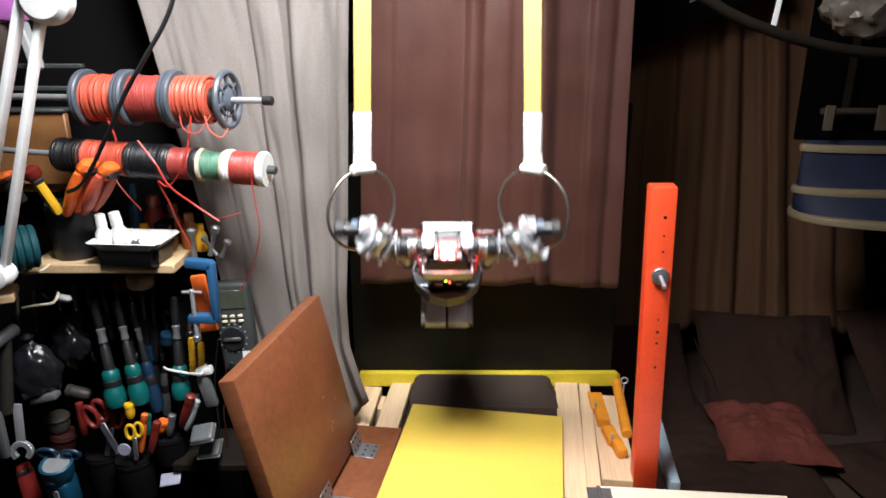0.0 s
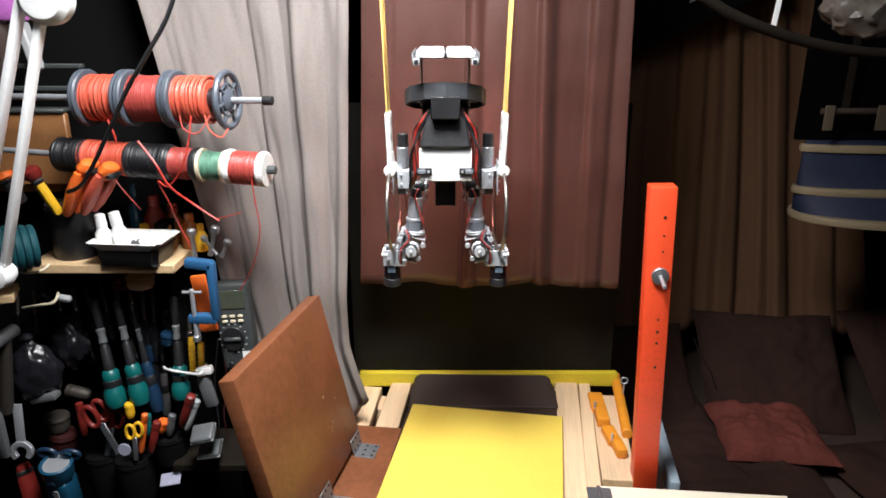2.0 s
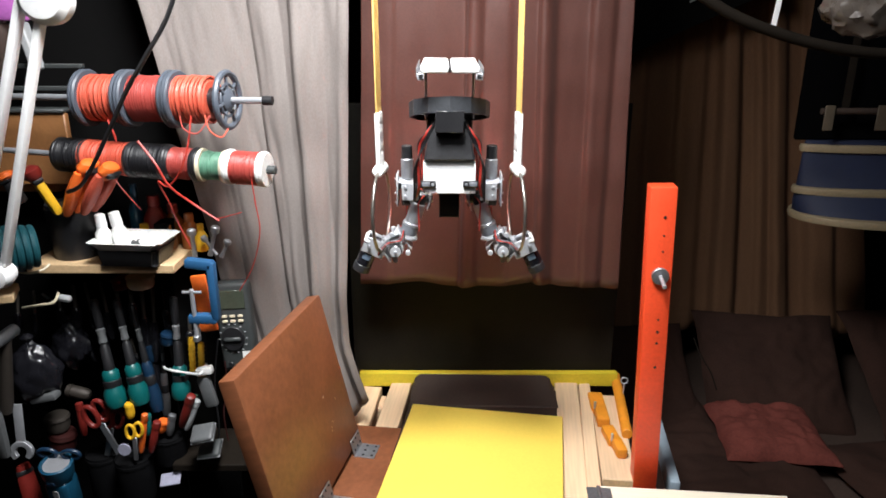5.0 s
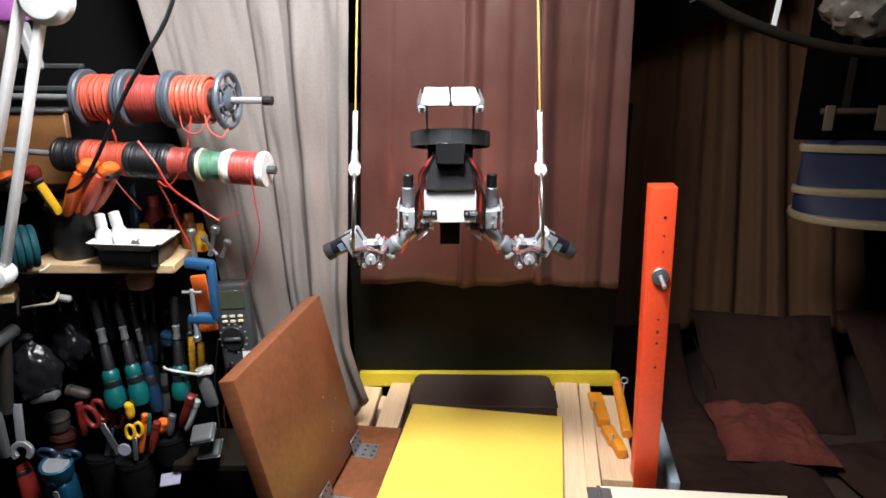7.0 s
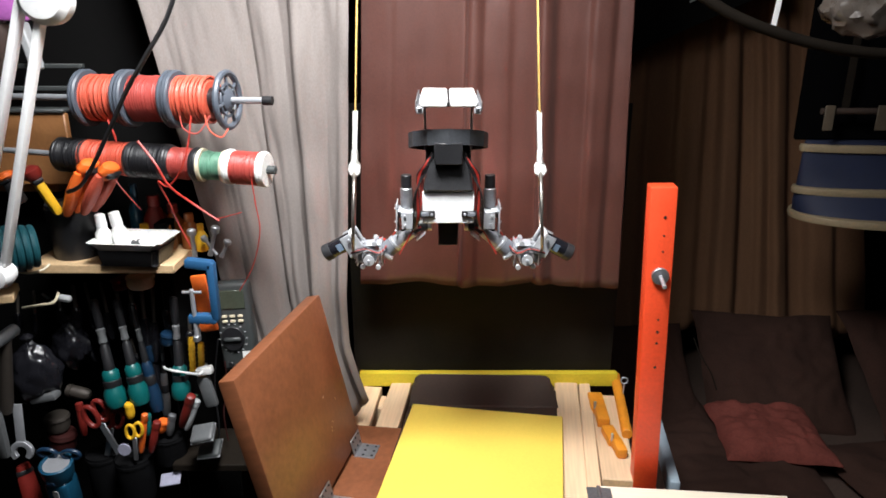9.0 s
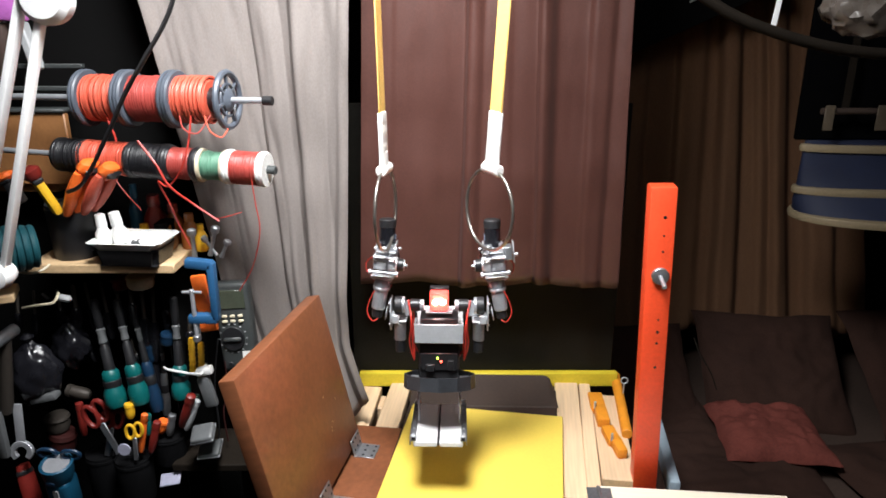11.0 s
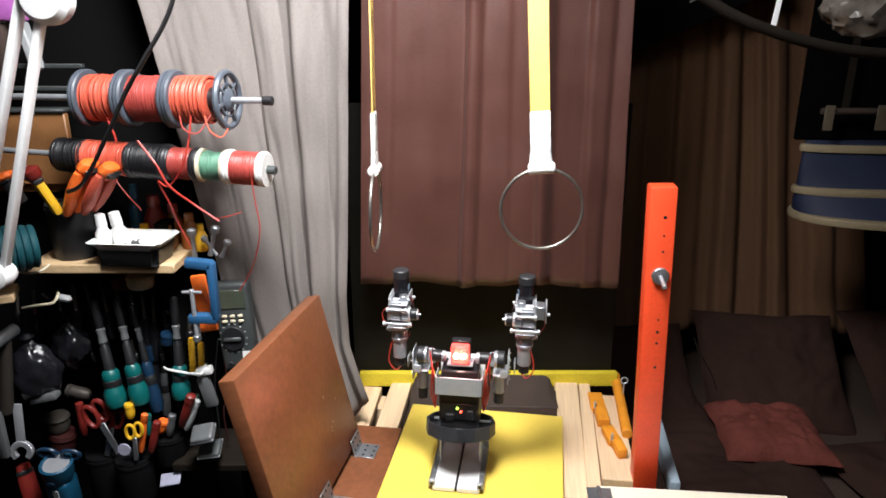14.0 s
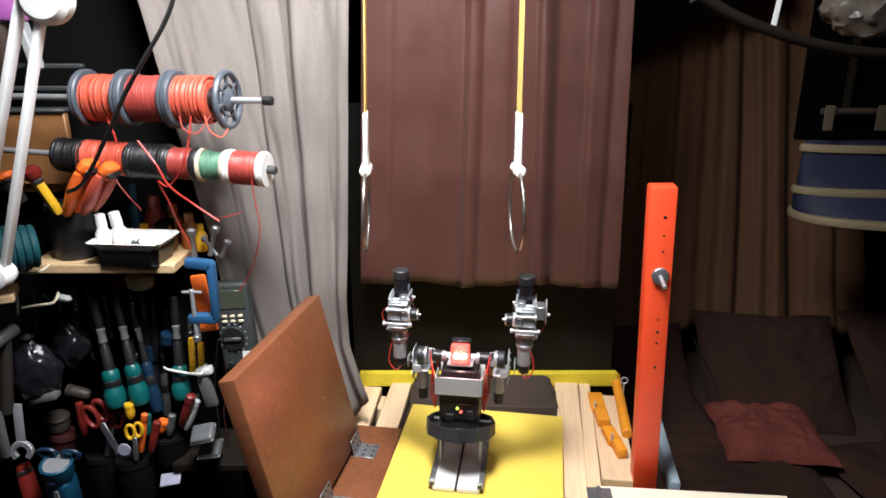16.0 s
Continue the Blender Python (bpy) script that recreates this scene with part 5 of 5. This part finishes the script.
def cushion(m, sx, sy, h, mat, seed, label):
    bm = B()
    n = 40
    top, low = [], []
    for j in range(n + 1):
        ra, rb = [], []
        for i in range(n + 1):
            u, v = 2 * i / n - 1, 2 * j / n - 1
            e = (1 - abs(u) ** 4) * (1 - abs(v) ** 4)
            pinch = 1 - 0.05 * (1 - abs(u)) * v * v
            k = noise.noise(Vector((u * 1.6, v * 1.6, seed))) * 0.45 + abs(noise.noise(Vector((u * 3.3, v * 3.3, seed)))) * 0.35 + noise.noise(Vector((u * 8, v * 8, seed))) * 0.12
            x, y = u * sx / 2 * (1 - 0.05 * (1 - v * v)), v * sy / 2 * pinch
            x += 0.006 * noise.noise(Vector((u * 2.2, v * 2.2, seed + 5)))
            y += 0.006 * noise.noise(Vector((u * 2.2, v * 2.2, seed + 9)))
            ra.append(bm.verts.new((x, y, h * (0.3 + 0.7 * e ** 0.5 * (0.8 + k)))))
            rb.append(bm.verts.new((x, y, h * 0.3 - h * 0.28 * e ** 0.5)))
        top.append(ra), low.append(rb)
    for g in (top, low):
        for a, b in zip(g, g[1:]):
            for i in range(n):
                bm.faces.new((a[i], a[i + 1], b[i + 1], b[i]))
    bmesh.ops.remove_doubles(bm, verts=bm.verts, dist=0.0004)
    c = thing("floor_cushion", label, "cushion", m, "floor cushions")
    part("cover", bm, mat, c)


dark, red = "dark brown corduroy floor cushion", "reddish brown velvet floor cushion on dark ones"
cushion(pose(0.707, 1.29, 0.512, 1, 0, -6), 0.226, 0.212, 0.052, "cushion_red", 1, red)
cushion(pose(0.60, 1.18, 0.482, 0, 0, -4), 0.36, 0.30, 0.045, "cushion_brown", 2, dark)
cushion(pose(1.0, 1.14, 0.482, 0, 0, 7), 0.38, 0.34, 0.05, "cushion_brown", 3, dark)
cushion(pose(0.47, 1.42, 0.482, 2, 0, 3), 0.34, 0.3, 0.04, "cushion_brown", 4, dark)
cushion(pose(0.80, 1.50, 0.56, 40, 0, -6), 0.34, 0.32, 0.05, "cushion_brown", 5, dark + " leaning on the wall")
cushion(pose(1.16, 1.48, 0.58, 42, 0, 5), 0.34, 0.32, 0.05, "cushion_brown", 6, dark + " leaning on the wall")
cushion(pose(0.45, 1.50, 0.55, 38, 0, 2), 0.32, 0.28, 0.05, "cushion_brown", 7, dark + " leaning on the wall")
# added strand where a thin highlight runs over the cushions
tagged(part("highlight_strand", tube(B(), curve_points([(0.5572, 1.38, 0.7144), (0.5658, 1.36, 0.687), (0.5878, 1.34, 0.649), (0.6009, 1.33, 0.6128)]), 0.0015, 6), "hose"), "thin dark strand standing in for a highlight on the cushions", "cable")


def drum():
    """A cloth drum that hangs flat in front, bellies out at its lowest hoop and has an added dark sheet above."""
    d = thing("blue_net_drum", "hanging blue cloth drum with three cream hoops", "storage drum", pose(0.905, 1.30, 1.0215))
    levels = ((-0.012, 0.2, 0.09), (0.0, 0.213, 0.105), (0.025, 0.218, 0.08), (0.05, 0.218, 0.05), (0.09, 0.217, 0.035), (0.131, 0.216, 0.03), (0.145, 0.214, 0.03))

    def loop(bm, rx, ry, z):
        return [bm.verts.new((rx * math.cos(6.2832 * i / 60), ry * math.sin(6.2832 * i / 60), z)) for i in range(60)]

    def loft(bm, rows):
        for a, b in zip(rows, rows[1:]):
            for i in range(60):
                bm.faces.new((a[i], a[(i + 1) % 60], b[(i + 1) % 60], b[i]))
        bm.faces.new(rows[0][::-1]), bm.faces.new(rows[-1])
        return bm

    bm = B()
    part("cloth", loft(bm, [loop(bm, rx, ry, z) for z, rx, ry in levels]), "drum_blue", d, "dark blue cloth")
    for z, rx, ry in ((0.0, 0.214, 0.106), (0.05, 0.219, 0.052), (0.131, 0.217, 0.032)):
        bm = B()
        part("hoop", loft(bm, [loop(bm, rx + e, ry + e, z + h) for e, h in ((-0.006, -0.008), (0.005, -0.007), (0.007, 0.0), (0.005, 0.006), (-0.006, 0.008))]), "cream", d, "cream hoop")
    # added near-black sheet that fills the unlit gap above the drum
    part("dark_sheet", box(B(), 0.475, 0.012, 0.56, T((0.0, 0.0, 0.425)), 0.004), "void_black", d, "added near-black sheet above the drum")
    part("stick", cyl(B(), 0.006, 0.36, pose(-0.215, -0.04, 0.203, 0, 90), 12), "pad_brown", d, "brown wooden stick")
    for x, w in ((-0.205, 0.018), (-0.105, 0.028)):
        part("tape", box(B(), w, 0.003, 0.045, T((x, -0.05, 0.192)), 0.001), "brown_tape", d, "pale tape tab")
    for x in (-0.17, -0.08, 0.1):
        part("hanger", box(B(), 0.014, 0.002, 1.27, T((x, -0.035, 0.842)), 0.0005), "hose", d, "dark hanging strap")


drum()
bag = thing("plastic_bag", "hanging translucent wrinkled plastic bag", "bag", T((0.5932, 1.0, 1.4024)))
bm = B()
bmesh.ops.create_icosphere(bm, subdivisions=4, radius=1)
for v in bm.verts:
    n = noise.noise(v.co * 2.3) * 0.14 + abs(noise.noise(v.co * 4.5)) * 0.16 - abs(noise.noise(v.co * 9 + Vector((3, 1, 7)))) * 0.12
    v.co = Vector((v.co.x * 0.07, v.co.y * 0.05, v.co.z * 0.052)) * (0.9 + n)
part("film", bm, "bag_film", bag)
part("neck", cyl(B(), 0.012, 1.05, T((0.01, 0, 0.04)), 10), "bag_film", bag)
tagged(part("hose", tube(B(), curve_points([(0.296, 0.95, 1.4454), (0.3445, 0.95, 1.4057), (0.408, 0.95, 1.3748), (0.5023, 0.95, 1.3476), (0.5936, 0.95, 1.336), (0.6928, 0.95, 1.3389)]), 0.0075, 10), "hose"), "thick dark hose sagging across the dim corner", "hose")
tagged(part("steel_strip", box(B(), 0.0075, 0.002, 0.16, T((0.4677, 1.0, 1.4422)) @ pose(0, 0, 0, 0, 6), 0.0004), "white_plate"), "bright white metal strip hanging by the hose", "strip")
cab = thing("black_case", "black equipment case hanging above the dim corner", "case", pose(0.56, 1.57, 1.42, 0, -24, 0))
part("case", box(B(), 0.42, 0.1, 0.15, T((-0.05, 0, 0.042)), 0.006, 2), "unlit_black", cab)
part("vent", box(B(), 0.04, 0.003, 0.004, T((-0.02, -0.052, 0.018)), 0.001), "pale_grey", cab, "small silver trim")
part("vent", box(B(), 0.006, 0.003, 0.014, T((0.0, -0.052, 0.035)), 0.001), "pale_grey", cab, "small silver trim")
part("upper_case", box(B(), 0.42, 0.1, 0.36, T((0.16, 0.01, 0.25)), 0.006, 2), "unlit_black", cab)


# ---- what moves ----
def motions():
    # rings: seconds, x of the taped end left and right, twist left and right
    rings = [(0.0, -0.103, 0.115, 43, -40), (0.1, -0.095, 0.102, 37, -35), (0.2, -0.088, 0.1, 30, -27), (0.3, -0.068, 0.086, 47, -45), (0.4, -0.072, 0.094, 65, -62),
             (0.5, -0.069, 0.085, 80, -70), (0.6, -0.078, 0.094, 86, -82), (0.7, -0.076, 0.096, 90, -90), (0.8, -0.106, 0.122, 90, -90), (0.9, -0.108, 0.124, 90, -90),
             (1.0, -0.116, 0.135, 90, -90), (1.1, -0.109, 0.119, 90, -90), (1.2, -0.11, 0.119, 90, -90), (1.3, -0.085, 0.104, 90, -90), (1.4, -0.071, 0.087, 86, -86),
             (1.5, -0.058, 0.064, 86, -86), (2.0, -0.066, 0.075, 86, -86), (2.5, -0.058, 0.077, 86, -86), (3.0, -0.06, 0.076, 86, -86), (3.5, -0.066, 0.072, 86, -86),
             (4.2, -0.063, 0.074, 86, -86), (5.0, -0.08, 0.095, 83, -84), (5.8, -0.11, 0.122, 93, -93), (6.3, -0.112, 0.125, 96, -96), (6.5, -0.11, 0.125, 88, -87),
             (7.0, -0.113, 0.125, 96, -96), (7.5, -0.115, 0.125, 96, -96), (8.5, -0.112, 0.125, 96, -96), (9.2, -0.114, 0.124, 96, -96), (9.8, -0.112, 0.122, 70, -70),
             (10.4, -0.1, 0.1, 60, -60), (11.0, -0.075, 0.062, 80, -60), (11.3, -0.067, 0.057, 74, -45), (11.4, -0.076, 0.063, 54, -22), (11.5, -0.082, 0.073, 34, -6), (11.7, -0.075, 0.084, 8, -2), (12.0, -0.0695, 0.0925, 0, 0),
             (12.5, -0.0645, 0.0935, 0, 0), (12.7, -0.067, 0.083, 4, 0), (12.9, -0.068, 0.077, 15, 1), (13.0, -0.07, 0.076, 22, 2), (13.2, -0.08, 0.078, 36, 4), (13.5, -0.098, 0.099, 58, 8), (14.0, -0.087, 0.1255, 88, 0),
             (14.5, -0.061, 0.0905, 104, -34), (15.0, -0.074, 0.072, 108, -62), (15.5, -0.097, 0.096, 98, -88), (16.0, -0.0985, 0.0955, 92, -86)]

    def ring_pose(hook, x, twist):
        hang = Vector((x, 0.86, 1.193)) - Vector(hook)
        side = Vector((1, 0, 0)) - hang.normalized() * hang.normalized().x
        z = -hang.normalized()
        side.normalize()
        m = Matrix((side, z.cross(side), z)).transposed().to_4x4()
        return T(hook) @ m @ Matrix.Rotation(radians(twist), 4, "Z")

    walk(ring_l, [(t, ring_pose((-0.083, 0.86, 1.75), a, c)) for t, a, b, c, d in rings])
    walk(ring_r, [(t, ring_pose((0.092, 0.86, 1.75), b, d)) for t, a, b, c, d in rings])

    # robot: seconds, shoulder x, y, z, turn of the body over its shoulders, turn of the leg, swing about the upright
    body = [(0.0, 0.006, 0.838, 1.103, 50, 0, 0), (0.1, 0.006, 0.81, 1.06, 92, 0, 0), (0.2, 0.006, 0.79, 1.03, 130, 0, 0), (0.3, 0.008, 0.80, 1.03, 152, 4, -3), (0.4, 0.009, 0.815, 1.026, 180, 8, -7),
            (0.5, 0.01, 0.826, 1.034, 195, 8, -8), (0.6, 0.009, 0.83, 1.034, 198, 6, -9), (0.7, 0.008, 0.835, 1.046, 198, 2, -10), (0.8, 0.006, 0.84, 1.06, 197, 2, -10), (0.9, 0.006, 0.845, 1.083, 195, 3, -10),
            (1.0, 0.006, 0.85, 1.105, 193, 4, -9), (1.1, 0.006, 0.852, 1.128, 191, 4, -8), (1.2, 0.006, 0.855, 1.147, 189, 4, -6), (1.3, 0.006, 0.86, 1.158, 187, 4, -4), (1.4, 0.006, 0.86, 1.168, 184, 5, -2),
            (1.5, 0.005, 0.86, 1.176, 182, 4, 0), (2.0, 0.003, 0.86, 1.18, 180, 1, 0), (2.5, 0.012, 0.86, 1.181, 180, 0, 0), (3.0, 0.007, 0.86, 1.181, 180, 0, 0), (3.5, 0.004, 0.86, 1.18, 180, 0, 0),
            (4.2, 0.007, 0.86, 1.18, 180, 0, 0), (5.0, 0.008, 0.86, 1.165, 181, 1, 0), (5.8, 0.007, 0.86, 1.135, 182, 3, 0), (6.3, 0.005, 0.86, 1.126, 181, 1, 0), (6.5, 0.005, 0.86, 1.127, 181, 1, 0),
            (7.0, 0.009, 0.86, 1.128, 181, 1, 0), (7.5, 0.008, 0.86, 1.125, 181, 1, 0), (8.0, 0.006, 0.86, 1.125, 181, 1, 0), (8.5, 0.009, 0.86, 1.127, 181, 1, 0), (9.2, 0.006, 0.86, 1.127, 181, 1, 0),
            (9.6, 0.006, 0.845, 1.1, 160, 4, 0), (9.9, 0.004, 0.83, 1.08, 115, 2, 0), (10.2, 0.002, 0.84, 1.06, 60, 0, 0), (10.5, -0.002, 0.86, 1.012, 10, 0, 0), (10.8, -0.005, 0.87, 1.006, -8, 0, 0),
            (11.3, -0.003, 0.86, 1.003, 0, 0, -4), (11.5, 0.0, 0.86, 1.003, 0, 0, -4), (12.0, 0.012, 0.86, 1.004, 0, 0, -3), (12.5, 0.02, 0.86, 1.008, 0, 0, -3), (12.6, 0.017, 0.86, 1.008, 0, 0, -3),
            (12.7, 0.012, 0.86, 0.994, 0, 0, -5), (12.8, 0.01, 0.86, 0.932, 0, 0, -8), (12.9, 0.01, 0.86, 0.93, 0, 0, -8), (13.0, 0.012, 0.86, 0.93, 0, 0, -8), (13.2, 0.018, 0.86, 0.93, 0, 0, -8), (13.5, 0.024, 0.86, 0.93, 0, 0, -8), (14.0, 0.0255, 0.86, 0.93, 0, 0, -8),
            (16.0, 0.0255, 0.86, 0.93, 0, 0, -8)]
    walk(robot, [(t, pose(x, y, z, turn, 0, yaw)) for t, x, y, z, turn, foot, yaw in body])
    walk(leg, [(t, pose(0, 0, -0.118 + 0.014 * min(1.0, max(0.0, (turn - 60) / 60)), foot)) for t, x, y, z, turn, foot, yaw in body])

    # arms, seen from the robot's front: seconds, start outward and upward, angles from upright of upper arm, forearm and gripper, roll of the forearm
    arms = [(0.0, 0.016, 0.0, 94, 52, 80, 60), (0.1, 0.022, 0.0, 108, 92, 105, 50), (0.2, 0.030, 0.0, 124, 130, 145, 30), (0.3, 0.036, -0.002, 132, 152, 152, 15), (0.4, 0.036, -0.004, 138, 160, 152, 5),
            (0.5, 0.035, -0.005, 138, 160, 150, 0), (0.6, 0.035, -0.004, 136, 158, 146, 0), (0.7, 0.034, -0.002, 122, 145, 130, 0), (0.8, 0.033, 0.0, 104, 128, 108, 0), (0.9, 0.032, 0.0, 90, 115, 93, 0),
            (1.0, 0.032, 0.0, 78, 106, 86, 0), (1.1, 0.034, 0.0, 62, 94, 68, 0), (1.2, 0.036, 0.0, 47, 85, 52, 0), (1.3, 0.036, 0.0, 34, 72, 40, 0), (1.4, 0.035, -0.001, 14, 48, 18, 0),
            (1.5, 0.037, 0.005, 4, 19, 2, 0), (2.0, 0.037, 0.006, 4, 18, 0, 0), (4.2, 0.037, 0.006, 4, 18, 0, 0), (5.0, 0.035, 0.0, 20, 55, 25, 0), (5.8, 0.037, 0.002, 47, 88, 68, 0),
            (6.3, 0.037, 0.002, 51, 88, 62, 0), (9.2, 0.037, 0.002, 51, 88, 62, 0), (9.6, 0.036, 0.0, 90, 115, 95, 10), (9.9, 0.04, 0.0, 100, 110, 100, 45), (10.2, 0.06, -0.005, 55, 60, 60, 75),
            (10.5, 0.083, -0.013, 8, 10, 8, 88), (10.8, 0.087, -0.014, 0, 0, 0, 90), (11.3, 0.086, -0.015, -24, -14, -4, 90), (11.4, 0.087, -0.015, -11, -7, -2, 90), (11.5, 0.087, -0.015, -7, -4, 0, 90), (11.7, 0.087, -0.015, -1, 0, 0, 90),
            (12.0, 0.087, -0.015, 0, 0, 0, 90), (16.0, 0.087, -0.015, 0, 0, 0, 90)]
    for sx, (up, fore, grip) in ((-1, arm_l), (1, arm_r)):
        rows_up, rows_fore, rows_grip = [], [], []
        for t, out, high, a1, a2, a3, roll in arms:
            def way(a):
                return Vector((sx * math.sin(radians(a)), 0, math.cos(radians(a))))
            start = Vector((sx * out, 0, high))
            elbow = start + 0.060 * way(a1)
            wrist = elbow + 0.038 * way(a2)
            rows_up.append((t, T(start) @ pose(0, 0, 0, 0, sx * a1, 0)))
            rows_fore.append((t, T(elbow) @ pose(0, 0, 0, 0, sx * a2, 0) @ pose(0, 0, 0, 0, 0, sx * roll)))
            rows_grip.append((t, T(wrist) @ pose(0, 0, 0, 0, sx * a3, 0) @ pose(0, 0, 0, 0, 0, sx * roll)))
        walk(up, rows_up), walk(fore, rows_fore), walk(grip, rows_grip)


motions()
